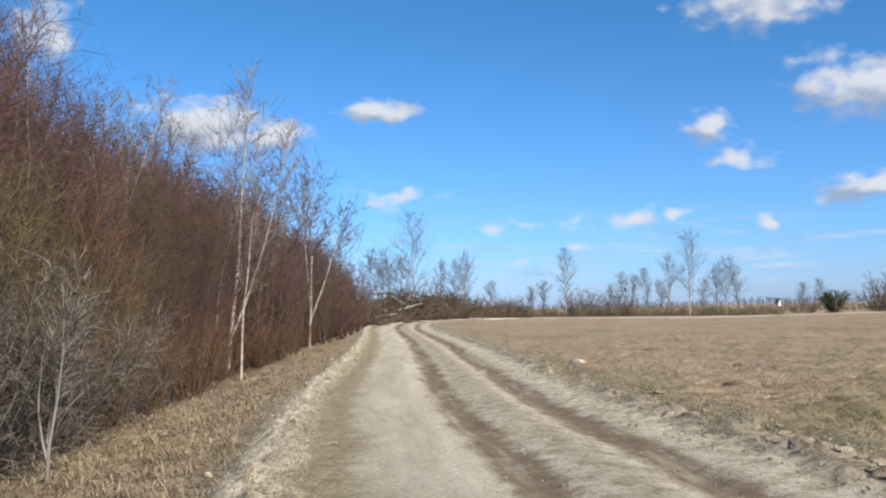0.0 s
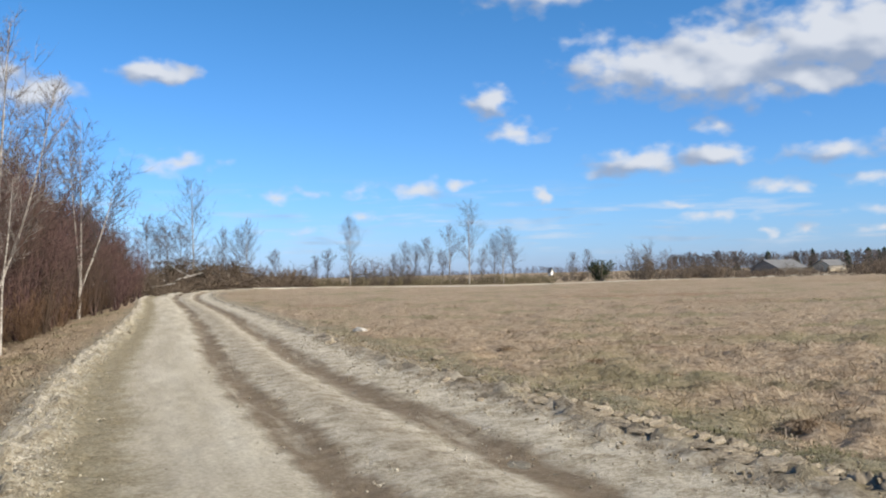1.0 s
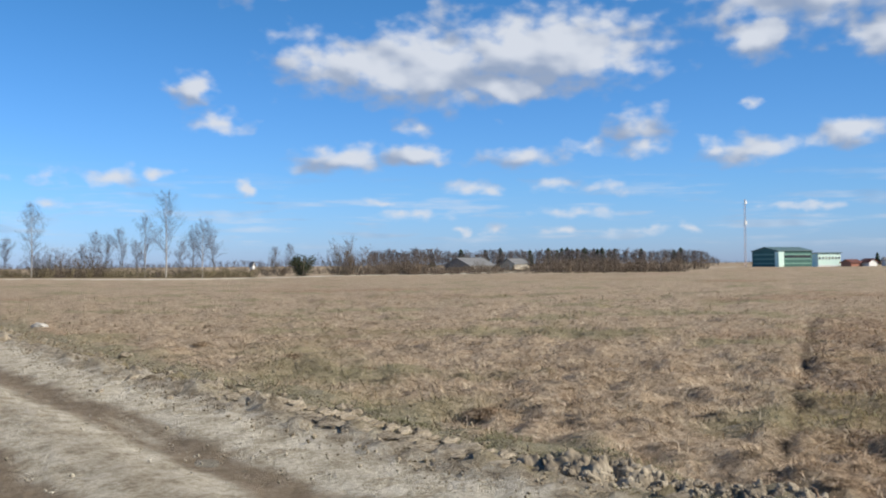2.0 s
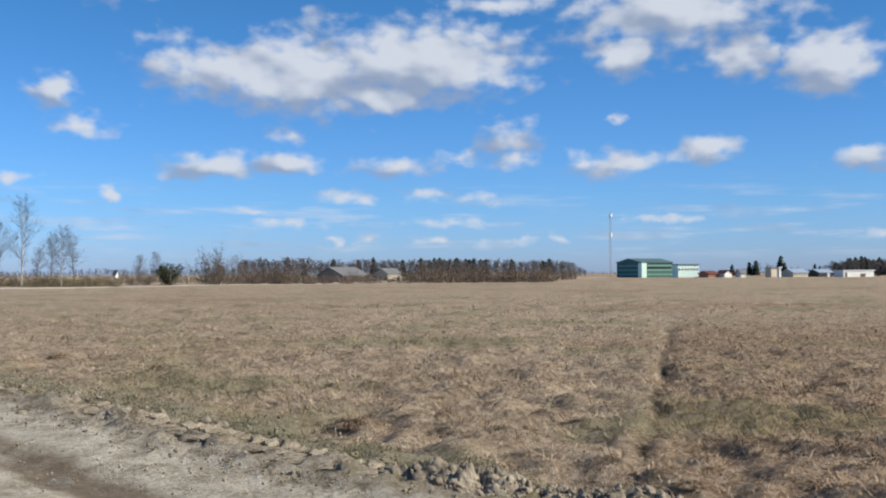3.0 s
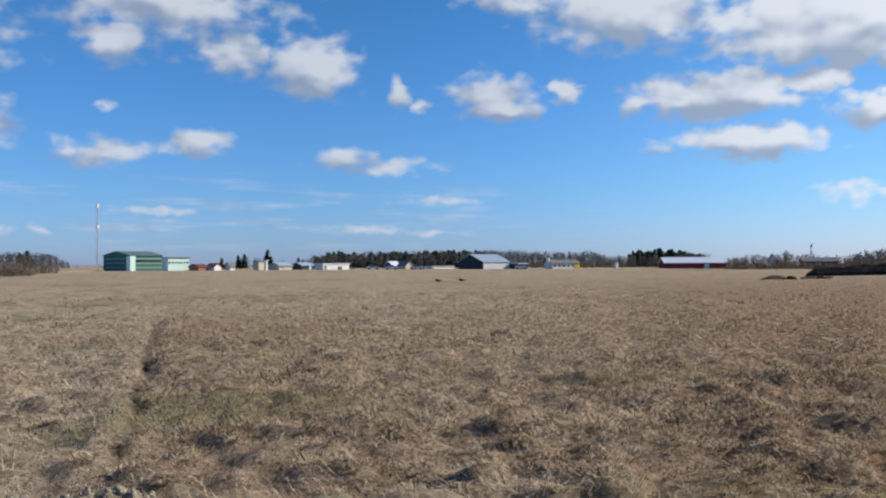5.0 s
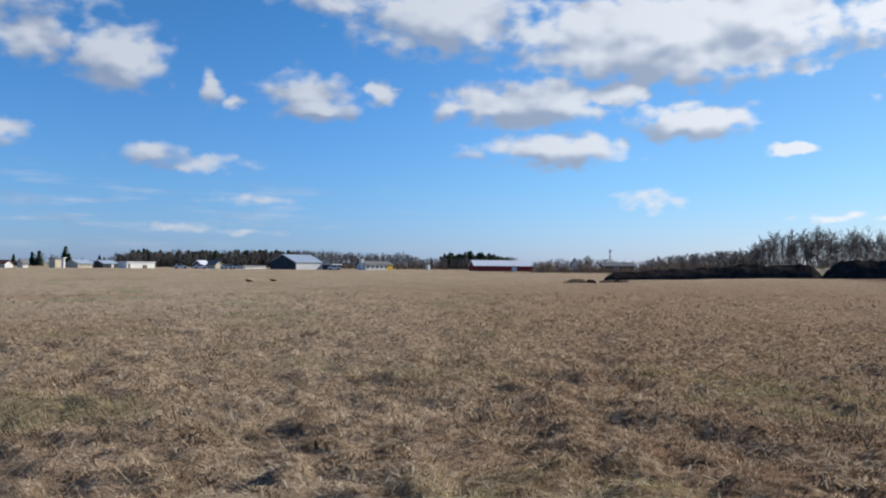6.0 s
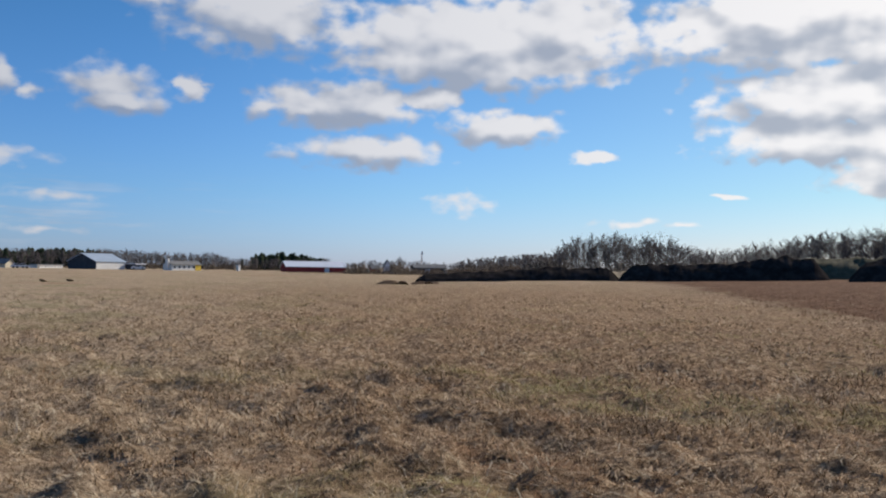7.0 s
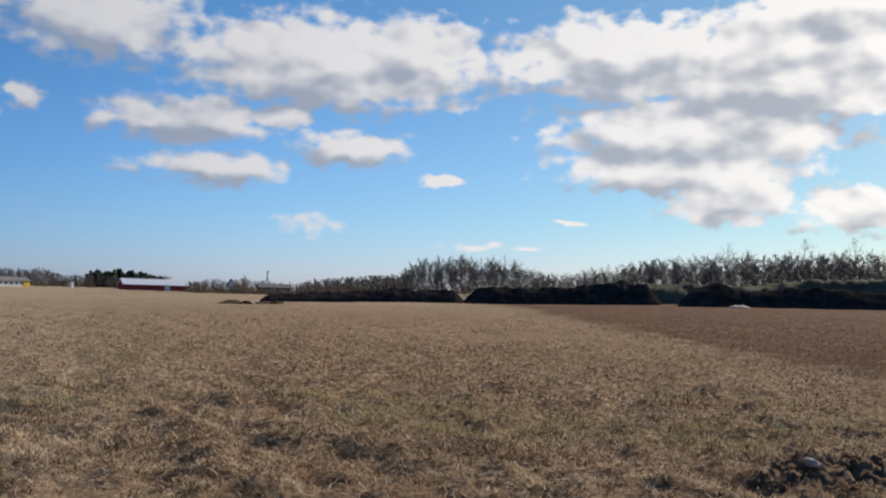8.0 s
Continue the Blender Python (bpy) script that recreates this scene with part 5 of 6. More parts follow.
# copse and tree row beyond the peat heaps
copse_kinds = []
for k in range(4):
    t, c = bare_tree(g, 10.0, 0.13, first=0.36, branches=24, reach=0.22, twig_r=0.0085, fine=3, spread=0.95, droop=0.02)
    copse_kinds.append(stand("bare_tree", "bare grey tree standing in a close row", "tree", t.mesh("trunk", M_BARK_GREY, 4), c.mesh("crown", M_TWIG_FAR), group="trees behind the peat heaps"))
copse_top = ([97.4, 98.0, 98.9, 100.5, 102.3, 104, 104.7, 105.4], [0.50, 0.78, 0.97, 1.02, 1.03, 1.00, 0.86, 0.75])
row_top = ([105.5, 107.4, 108.1, 108.7, 110, 112, 114, 117, 120, 130], [0.70, 0.62, 0.62, 0.76, 0.86, 0.95, 1.00, 1.07, 1.08, 1.08])
places, scales = [], []
for k in range(32):
    hd = 97.5 + 7.7 * (k + g.uniform(0, 1)) / 32
    places.append(at(hd, g.uniform(200, 226)))
    scales.append(np.interp(hd, *copse_top) * g.uniform(0.9, 1.04))
for k in range(54):
    hd = 105.5 + 24 * (k + g.uniform(0, 1)) / 54
    places.append(at(hd, g.uniform(180, 204)))
    scales.append(np.interp(hd, *row_top) * g.uniform(0.86, 1.04))
for hd, s in ((117.1, 1.26), (120.3, 1.36), (123.5, 1.34)):
    places.append(at(hd, 186))
    scales.append(s)
scatter(copse_kinds, places, scales, g)
wood("copse_backing", "deep leafless wood behind the front row of trees", grove_units,
     rising(90, 205, 240, [(97.4, 1.2), (98.0, 1.7), (98.9, 2.1), (102.3, 2.25), (104, 2.2), (104.8, 1.8), (106.4, 1.4)])
     + rising(270, 185, 225, [(105.5, 1.6), (107.8, 1.3), (108.7, 1.7), (110, 2.05), (112, 2.3), (114, 2.5), (117, 2.75), (120, 2.8), (131, 2.8)]), M_TWIG_FAR)
wood("copse_undergrowth", "brown undergrowth below bare trees", bush_units, spread(130, 96.0, 107, 180, 226, 2.6, 5.2, 5) + spread(260, 105, 131, 172, 214, 2.8, 5.4, 5), M_SCRUB_DARK)


# ---- peat heaps, banks and brush ----
def ridge(name, label, category, h0, h1, dist, tall, wide, mat, seed, kind="", ends=0.06, lumps=0.25, n=260):
    """A long heap of earth lying across a span of headings."""
    k = 14
    V = []
    gg = np.random.default_rng(seed)
    ph = gg.uniform(0, 6.28, 6)
    for i in range(n + 1):
        f = i / n
        x, y = at(h0 + (h1 - h0) * f, dist)
        ux, uy = x / dist, y / dist
        env = min(1.0, f / ends, (1 - f) / ends) ** 0.7
        t = tall(f) if callable(tall) else tall
        h = t * env * (1 + lumps * (0.5 * math.sin(17 * f + ph[0]) + 0.35 * math.sin(41 * f + ph[1]) + 0.3 * math.sin(97 * f + ph[2])))
        for j in range(k + 1):
            c = j / k * 2 - 1
            w = wide * c * (0.5 + 0.5 * env)
            zz = h * (1 - abs(c) ** 1.6) * (1 + 0.05 * math.sin(9 * c + 31 * f + ph[3]) + 0.10 * noise.noise((x * 0.7, y * 0.7, c * 2.5)) + 0.09 * noise.noise((x * 2.3, y * 2.3, c * 7)))
            px, py = x + ux * w, y + uy * w
            V.append((px, py, float(swell(px, py)) - 0.25 + max(0.0, zz) + (0.25 if zz > 0.05 else 0)))
    q = np.arange(n)[:, None] * (k + 1) + np.arange(k)[None]
    F = np.stack([q, q + 1, q + k + 2, q + k + 1], 2).reshape(-1, 4)
    return tagged(new(name, raw_mesh(name, V, F, mat)), label, category, kind=kind)


def crest(*line):
    """Height along a heap from pairs of share of its length and metres."""
    return lambda f: float(np.interp(f, [a for a, b in line], [b for a, b in line]))


ridge("peat_bank", "long low heap of black peat soil at the field edge", "soil heap", 89.2, 101.4, 112, crest((0, 0.75), (0.1, 0.85), (0.38, 1.12), (0.66, 1.5), (0.92, 1.5), (1, 1.2)), 3.0, M_PEAT, 1, ends=0.05, lumps=0.05)
ridge("peat_bank", "long heap of black peat soil with lumpy top", "soil heap", 101.3, 113.0, 112, crest((0, 1.6), (0.14, 1.95), (0.37, 1.75), (0.52, 2.0), (0.8, 2.55), (0.92, 2.3), (1, 1.7)), 3.2, M_PEAT, 2, ends=0.07, lumps=0.06)
ridge("peat_bank", "rounded heap of black peat soil before a grassy bank", "soil heap", 113.9, 132.0, 100, crest((0, 1.5), (0.06, 1.9), (0.125, 2.2), (0.18, 1.75), (0.27, 1.6), (0.43, 1.95), (0.6, 1.45), (1, 1.5)), 3.2, M_PEAT, 3, ends=0.05, lumps=0.06)
M_BANK = material("dull_grassy_bank", [(0.045, 0.042, 0.026), (0.075, 0.07, 0.045), (0.12, 0.105, 0.07)], scale=0.5, space="World", bump=0.03, bump_scale=5)
ridge("earth_bank", "dull green grassy earth bank", "bank", 107.0, 138.0, 150, crest((0, 2.2), (0.16, 3.4), (0.32, 3.2), (0.58, 4.6), (1, 5.2)), 6.0, M_BANK, 4, kind="structure", ends=0.15, lumps=0.05)
ridge("earth_bank", "pale dry grass rise behind a gap in the heaps", "bank", 98.5, 104.5, 140, 1.25, 9.0, M_VERGE, 5, kind="structure", ends=0.25, lumps=0.1)
ridge("sand_heap", "low pale sandy patch at the foot of black peat", "soil heap", 116.7, 118.0, 94, 0.28, 1.2, M_SAND, 6, ends=0.3, lumps=0.2, n=40)


def brush_pile(x, y, length, width, height, n, label, mat=M_TWIG_BROWN, g=np.random.default_rng(5)):
    t = Twigs()
    for k in range(n):
        u, v = g.uniform(-1, 1), g.normal(0, 0.45)
        top = height * (1 - u * u) * math.exp(-v * v * 2)
        p = np.array([u * length / 2, v * width / 2, g.uniform(0, 1) * top])
        d = unit(np.array([g.normal(0, 1), g.normal(0, 0.6), g.normal(0.1, 0.35)]))
        pts, dirs = t.shoot(p, d, g.uniform(0.8, 2.6), 0.04, 0.02, 2, 0.15, 0.0, g)
        for s in range(3):
            t.shoot(pts[g.integers(0, 3)], side_dir(d, g, 0.6), g.uniform(0.4, 1.1), 0.016, 0.01, 1, 0.1, 0.02, g)
    ob = thing("brush_pile", x, y, ground_at(x, y), label, "brush pile", "heaps of cut brush")
    ob.data = None
    part("tangle", t.mesh("tangle", mat), ob)
    return ob


def felled_trunk(x, y, length, r, turn, tilt, label="pale felled birch trunk on cut brush", z=1.0):
    t = Twigs()
    gg = np.random.default_rng(int(abs(x * 100) + 3))
    t.shoot(np.zeros(3), unit(np.array([math.cos(turn), math.sin(turn), tilt])), length, r, r * 0.5, 5, 0.03, 0, gg)
    ob = thing("felled_trunk", x, y, ground_at(x, y) + z, label, "log", data=t.mesh("felled_trunk", M_BARK, 7))
    return ob


for hd, d, ln, wd, h, n in ((-4.0, 92, 6, 6, 2.3, 420), (-2.6, 98, 8, 6, 3.2, 640), (-1.0, 102, 8, 6, 3.3, 640), (0.6, 108, 7, 5, 2.8, 460), (2.0, 112, 6, 4, 1.6, 260), (-5.0, 84, 4, 4, 1.5, 220), (3.4, 120, 7, 4, 1.5, 260)):
    x, y = at(hd, d)
    brush_pile(x, y, ln, wd, h, n, "tangled heap of cut brown brush beside the bend")
for hd, d, ln, turn, tilt, z in ((-2.4, 94, 3.5, 2.6, 0.35, 0.5), (-1.2, 97, 2.8, 2.3, 0.55, 0.6), (0.1, 101, 3.2, 1.9, 0.6, 0.4), (-4.2, 86, 2.2, 0.3, 0.1, 0.7), (-1.9, 95, 2.6, 2.7, 0.42, 1.5), (-0.5, 99, 2.6, 2.5, 0.3, 1.7), (0.9, 104, 3.4, 2.8, 0.5, 0.9), (-2.9, 92, 3.0, 0.4, 0.25, 1.2)):
    x, y = at(hd, d)
    felled_trunk(x, y, ln, 0.07, turn, tilt, z=z)

# ---- buildings across the field ----
def box(bm, x0, x1, y0, y1, z0, z1):
    v = [bm.verts.new(p) for p in ((x0, y0, z0), (x1, y0, z0), (x1, y1, z0), (x0, y1, z0), (x0, y0, z1), (x1, y0, z1), (x1, y1, z1), (x0, y1, z1))]
    for f in ((0, 3, 2, 1), (4, 5, 6, 7), (0, 1, 5, 4), (1, 2, 6, 5), (2, 3, 7, 6), (3, 0, 4, 7)):
        bm.faces.new([v[i] for i in f])


def slab(name, mat, parent, x0, x1, y0, y1, z0, z1, label=""):
    bm = bmesh.new()
    box(bm, x0, x1, y0, y1, z0, z1)
    bmesh.ops.bevel(bm, geom=bm.edges[:], offset=0.02, segments=1, affect="EDGES")
    return part(name, bm_mesh(name, bm, mat), parent, label)


def gable_walls(x0, x1, y0, y1, h, rise, along):
    """Closed walls with gables; the ridge runs along x or y."""
    bm = bmesh.new()
    if along == "x":
        ends = [(x0, y0, y1), (x1, y0, y1)]
        rings = [[bm.verts.new(p) for p in ((x, a, 0), (x, b, 0), (x, b, h), (x, (a + b) / 2, h + rise), (x, a, h))] for x, a, b in ends]
    else:
        ends = [(y0, x0, x1), (y1, x0, x1)]
        rings = [[bm.verts.new(p) for p in ((a, y, 0), (b, y, 0), (b, y, h), ((a + b) / 2, y, h + rise), (a, y, h))] for y, a, b in ends]
    bm.faces.new(rings[0])
    bm.faces.new(rings[1][::-1])
    for i in range(5):
        j = (i + 1) % 5
        bm.faces.new((rings[0][i], rings[1][i], rings[1][j], rings[0][j]))
    bmesh.ops.recalc_face_normals(bm, faces=bm.faces[:])
    return bm


def roof_leaf(x0, x1, y0, y1, h, rise, along, sign, over=0.35, thick=0.16):
    """One slope of a gable roof, with eaves."""
    bm = bmesh.new()
    if along == "x":
        my, edge = (y0 + y1) / 2, (y0 if sign < 0 else y1)
        slope = rise / abs(edge - my)
        e = edge + sign * over
        pts = [(x0 - over, my, h + rise), (x1 + over, my, h + rise), (x1 + over, e, h - slope * over), (x0 - over, e, h - slope * over)]
    else:
        mx, edge = (x0 + x1) / 2, (x0 if sign < 0 else x1)
        slope = rise / abs(edge - mx)
        e = edge + sign * over
        pts = [(mx, y0 - over, h + rise), (mx, y1 + over, h + rise), (e, y1 + over, h - slope * over), (e, y0 - over, h - slope * over)]
    low = [bm.verts.new((a, b, c + 0.03)) for a, b, c in pts]
    top = [bm.verts.new((a, b, c + 0.03 + thick)) for a, b, c in pts]
    bm.faces.new(low)
    bm.faces.new(top[::-1])
    for i in range(4):
        j = (i + 1) % 4
        bm.faces.new((low[i], top[i], top[j], low[j]))
    bmesh.ops.recalc_face_normals(bm, faces=bm.faces[:])
    return bm


def building(hd0, hd1, dist, name, label, category, wall, roof, h, rise=0.0, depth=10.0, along="x", windows=None, doors=(), turn=0.85, glass=M_GLASS):
    """A building whose front spans two headings; x runs along the front, y away. windows: (count, sill, head, share of width)."""
    mid = (hd0 + hd1) / 2
    cx, cy = at(mid, dist)
    total = 2 * dist * math.tan(radians(hd1 - hd0) / 2)
    depth = min(depth, 0.5 * total / max(0.05, math.sin(turn)))
    w = (total - depth * math.sin(turn)) / math.cos(turn) / 2
    across, away = -total / 2 + depth * math.sin(turn) + w * math.cos(turn), w * math.sin(turn)
    a = radians(mid)
    x, y = cx + across * math.cos(a) + away * math.sin(a), cy - across * math.sin(a) + away * math.cos(a)
    ob = thing(name, x, y, float(swell(x, y)) - 0.1, label, category, turn=-radians(mid) + turn)
    if rise:
        part("wall", bm_mesh("wall", gable_walls(-w, w, 0, depth, h, rise, along), wall), ob)
        for s in (-1, 1):
            part("roof", bm_mesh("roof", roof_leaf(-w, w, 0, depth, h, rise, along, s), roof), ob)
    else:
        slab("wall", wall, ob, -w, w, 0, depth, 0, h)
        slab("roof", roof, ob, -w - 0.3, w + 0.3, -0.3, depth + 0.3, h, h + 0.25)
    if windows:
        n, z0, z1, share = windows
        step = 2 * w / n
        for k in range(n):
            cx = -w + step * (k + 0.5)
            win = slab("window", M_WHITE, ob, cx - step * share / 2, cx + step * share / 2, -0.06, 0.1, z0, z1)
            slab("pane", glass, win, cx - step * share / 2 + 0.08, cx + step * share / 2 - 0.08, -0.08, 0.05, z0 + 0.08, z1 - 0.08)
    for a, b, z1, mat in doors:
        slab("door", mat, ob, -w + 2 * w * a, -w + 2 * w * b, -0.08, 0.1, 0, z1)
    return ob, w


# green hall with a gabled main block and a pale office wing
hall, w = building(48.7, 52.0, 310, "green_hall", "dark green industrial hall with pale band and low gabled roof", "building", M_GREEN, M_ROOF_GREEN, 4.9, 1.2, depth=13, along="x", turn=0.66)
for z in (0.9, 2.3, 3.7):
    slab("cladding_band", M_BAND, hall, -w + 0.05, w - 0.05, -0.07, 0.05, z, z + 0.36, "pale green horizontal band")
    slab("cladding_band", M_BAND, hall, -w - 0.07, -w + 0.05, 0.1, 12.0, z, z + 0.36, "pale green horizontal band")
slab("window_band", M_GLASS, hall, -w + 0.5, w - 0.5, -0.05, 0.05, 2.85, 3.55)
slab("stair_tower", M_MINT, hall, -w - 0.6, -w + 1.4, -0.9, 0.9, 0, 4.7, "pale green projecting entrance block")
wing, w = building(51.95, 53.45, 300, "office_wing", "pale green flat-roofed office wing with a row of small windows", "building", M_MINT, M_ROOF_GREEN, 4.0, depth=3.0, windows=(7, 2.2, 3.0, 0.62), turn=0.6)
slab("plinth", M_WHITE, wing, -w - 0.02, w + 0.02, -0.05, 0.05, 0, 0.5)

# lattice mast
def mast(hd, dist, height, side, label):
    x, y = at(hd, dist)
    ob = thing("radio_mast", x, y, float(swell(x, y)), label, "mast")
    corners = [(side * math.cos(a), side * math.sin(a)) for a in (0.3, 2.39, 4.49)]
    for cx, cy in corners:
        t = Twigs()
        t.p, t.q, t.r, t.s = [np.array([cx, cy, 0])], [np.array([cx * 0.8, cy * 0.8, height])], [0.065], [0.05]
        part("leg", t.mesh("leg", M_MAST, 6), ob)
    bands = Twigs()
    n = int(height / 1.4)
    for k in range(n):
        z0, z1 = height * k / n, height * (k + 1) / n
        for i in range(3):
            (ax, ay), (bx, by) = corners[i], corners[(i + 1) % 3]
            f0, f1 = 1 - 0.2 * z0 / height, 1 - 0.2 * z1 / height
            bands.p.append(np.array([ax * f0, ay * f0, z0]))
            bands.q.append(np.array([bx * f1, by * f1, z1]))
            bands.r.append(0.03)
            bands.s.append(0.03)
    part("bracing", bands.mesh("bracing", M_MAST, 3), ob)
    for z in (height * 0.96, height * 0.66):
        slab("antenna", M_WHITE, ob, -0.35, 0.35, -0.5, -0.2, z - 0.9, z + 0.3)
    return ob


mast(48.4, 330, 22.4, 0.36, "tall slim grey lattice radio mast behind the hall")
mast(89.56, 330, 7.6, 0.2, "short grey mast behind distant scrub")

building(53.45, 54.5, 300, "shed", "low shed with orange red end wall and rusty roof", "building", M_RUST, M_RUST_ROOF, 1.2, 0.8, depth=4)
building(54.45, 55.3, 302, "shed", "low white shed with grey pitched roof", "building", M_WHITE, M_RUST_ROOF, 1.3, 0.9, depth=3.0, along="y")
building(55.5, 56.05, 305, "cottage", "small white cottage with dark roof", "building", M_WHITE, M_ROOF_GREY, 1.5, 0.9, depth=6, windows=(2, 0.6, 1.2, 0.4))
building(57.1, 57.75, 310, "silo_house", "plain tan rendered block", "building", M_CREAM, M_ROOF_GREY, 2.8, depth=5)
building(57.76, 57.96, 292, "chimney_stack", "white square stack beside a tan block", "stack", M_WHITE, M_WHITE, 2.9, depth=1.0)
building(58.0, 59.4, 320, "long_shed", "long low shed with blue grey sheet roof", "building", M_CREAM, M_ROOF_BLUE, 1.5, 1.0, depth=4.5, windows=(6, 0.5, 1.1, 0.4))
building(59.35, 60.7, 326, "long_shed", "grey boarded shed with sheet roof", "building", M_DARK_WALL, M_ROOF_BLUE, 1.5, 0.9, depth=4.5, doors=((0.6, 0.75, 1.4, M_WHITE),))
building(60.75, 62.8, 310, "white_depot", "long white flat-roofed depot", "building", M_WHITE, M_ROOF_WHITE, 1.95, depth=3.4, doors=((0.05, 0.12, 1.5, M_ROOF_GREY), (0.55, 0.72, 1.1, M_TWIG_BROWN)))
building(64.9, 65.8, 330, "barn", "small grey barn with bright sheet roof", "building", M_DARK_WALL, M_ROOF_WHITE, 1.4, 1.3, depth=8)
building(65.7, 66.6, 322, "barn", "weathered barn with pale gable end", "building", M_CREAM, M_ROOF_GREY, 1.4, 1.3, depth=9, along="y")
building(67.35, 69.1, 330, "low_store", "low white store with flat roof", "building", M_WHITE, M_ROOF_GREY, 1.1, depth=3.0, windows=(8, 0.4, 0.8, 0.35))
gh, w = building(69.3, 72.4, 300, "grey_hall", "grey sheet metal hall with pale side wall", "building", M_DARK_WALL, M_ROOF_BLUE, 2.4, 2.3, depth=12, along="x", turn=0.72)
slab("side_wall", M_WHITE, gh, -w + 0.05, w - 0.05, -0.12, -0.02, 0.1, 2.3, "pale cream sheet wall")
building(72.4, 73.5, 305, "lean_to", "dark open lean-to shed with white roof edge", "building", M_DARK_WALL, M_ROOF_WHITE, 1.7, depth=8)
office, w = building(74.45, 76.6, 300, "yellow_white_house", "long white building with yellow end and grey roof", "building", M_WHITE, M_ROOF_GREY, 1.9, 0.9, depth=4.0, windows=(6, 0.7, 1.5, 0.5), turn=0.75)
slab("end_wall", M_YELLOW, office, w * 0.6, w + 0.05, -0.12, 4.05, 0.02, 1.95, "bright yellow end wall")
slab("chimney", M_WHITE, office, -w - 0.9, -w - 0.05, 1, 2, 0, 3.6)
building(78.6, 78.85, 330, "water_tank", "small white upright tank", "tank", M_WHITE, M_ROOF_GREY, 2.0, depth=1.4)
red, w = building(81.1, 85.05, 300, "red_barn", "long dark red barn with bright sheet metal roof", "building", M_RED, M_ROOF_WHITE, 1.7, 1.7, depth=14, along="x", turn=0.16, doors=((0.64, 0.72, 1.5, M_WHITE),))
building(87.24, 87.74, 300, "white_gabled_hut", "small hut with bright white pointed gable", "building", M_ROOF_WHITE, M_ROOF_GREY, 2.2, 2.0, depth=4, along="y", turn=0.1)
building(86.45, 87.0, 304, "red_cottage", "small dark red cottage behind scrub", "building", M_RED, M_ROOF_GREY, 1.5, 1.0, depth=4, turn=0.2)
building(88.95, 91.0, 312, "long_dark_shed", "long dark shed with pale grey door among scrub", "building", M_DARK_WALL, M_ROOF_GREY, 2.0, 1.1, depth=7, turn=0.15, doors=((0.35, 0.52, 1.7, M_ROOF_BLUE),))
building(88.84, 88.99, 292, "white_hut", "tiny white hut among scrub", "building", M_WHITE, M_ROOF_GREY, 1.3, depth=1)
building(90.95, 91.12, 292, "white_hut", "tiny white hut at the end of a dark shed", "building", M_WHITE, M_ROOF_GREY, 1.7, depth=1)
building(86.24, 86.42, 290, "white_hut", "tiny white hut among scrub", "building", M_WHITE, M_ROOF_GREY, 0.9, depth=2)
building(30.8, 33.9, 262, "old_farm_barn", "long low barn with weathered grey roof", "building", M_OLD_WALL, M_ROOF_GREY, 1.3, 2.1, depth=12)
building(34.2, 35.9, 256, "old_farmhouse", "pale farmhouse with grey roof and gable windows", "building", M_CREAM, M_ROOF_GREY, 1.7, 1.3, depth=10, windows=(5, 0.7, 1.4, 0.4), along="x")
building(19.25, 19.55, 420, "white_cottage", "tiny white cottage on the horizon", "building", M_WHITE, M_ROOF_GREY, 1.9, 1.6, depth=5, along="y")


def parked_car(hd, dist, mat):
    x, y = at(hd, dist)
    ob = thing("car", x, y, float(swell(x, y)), "pale car parked by the sheds", "car", "parked cars", turn=-radians(hd))
    bm = bmesh.new()
    prof = [(-2.0, 0.3), (2.0, 0.3), (2.05, 0.75), (1.2, 0.9), (0.7, 1.42), (-1.0, 1.45), (-1.7, 0.95), (-2.05, 0.85)]
    a = [bm.verts.new((px, -0.8, pz)) for px, pz in prof]
    b = [bm.verts.new((px, 0.8, pz)) for px, pz in prof]
    bm.faces.new(a)
    bm.faces.new(b[::-1])
    for i in range(len(prof)):
        j = (i + 1) % len(prof)
        bm.faces.new((a[i], b[i], b[j], a[j]))
    bmesh.ops.recalc_face_normals(bm, faces=bm.faces[:])
    part("body", bm_mesh("body", bm, mat), ob)
    slab("window", M_GLASS, ob, -1.0, 0.75, -0.82, 0.82, 0.95, 1.34)
    for wx in (-1.25, 1.25):
        for wy in (-0.72, 0.72):
            bm = bmesh.new()
            bmesh.ops.create_cone(bm, cap_ends=True, segments=14, radius1=0.32, radius2=0.32, depth=0.2, matrix=Matrix.Translation((wx, wy, 0.32)) @ Matrix.Rotation(radians(90), 4, "X"))
            part("wheel", bm_mesh("wheel", bm, M_GLASS), ob)


for hd in (64.2, 65.3, 66.8, 67.0, 73.1):
    parked_car(hd, 296, M_CARBODY)


# ---- clods, stones and soil by the road ----
def lump_mesh(seed, mat, rough=0.35, flat=0.7, sub=2):
    bm = bmesh.new()
    bmesh.ops.create_icosphere(bm, subdivisions=sub, radius=1.0)
    gg = random.Random(seed)
    off = Vector((gg.uniform(0, 50), gg.uniform(0, 50), gg.uniform(0, 50)))
    for v in bm.verts:
        n1 = noise.noise(v.co * 1.3 + off) + 0.5 * noise.noise(v.co * 3.1 + off) + 0.25 * noise.noise(v.co * 7 + off)
        v.co *= 1 + rough * n1 * 1.6
        v.co.z *= flat
    return bm_mesh("clod", bm, mat, smooth=sub > 2)


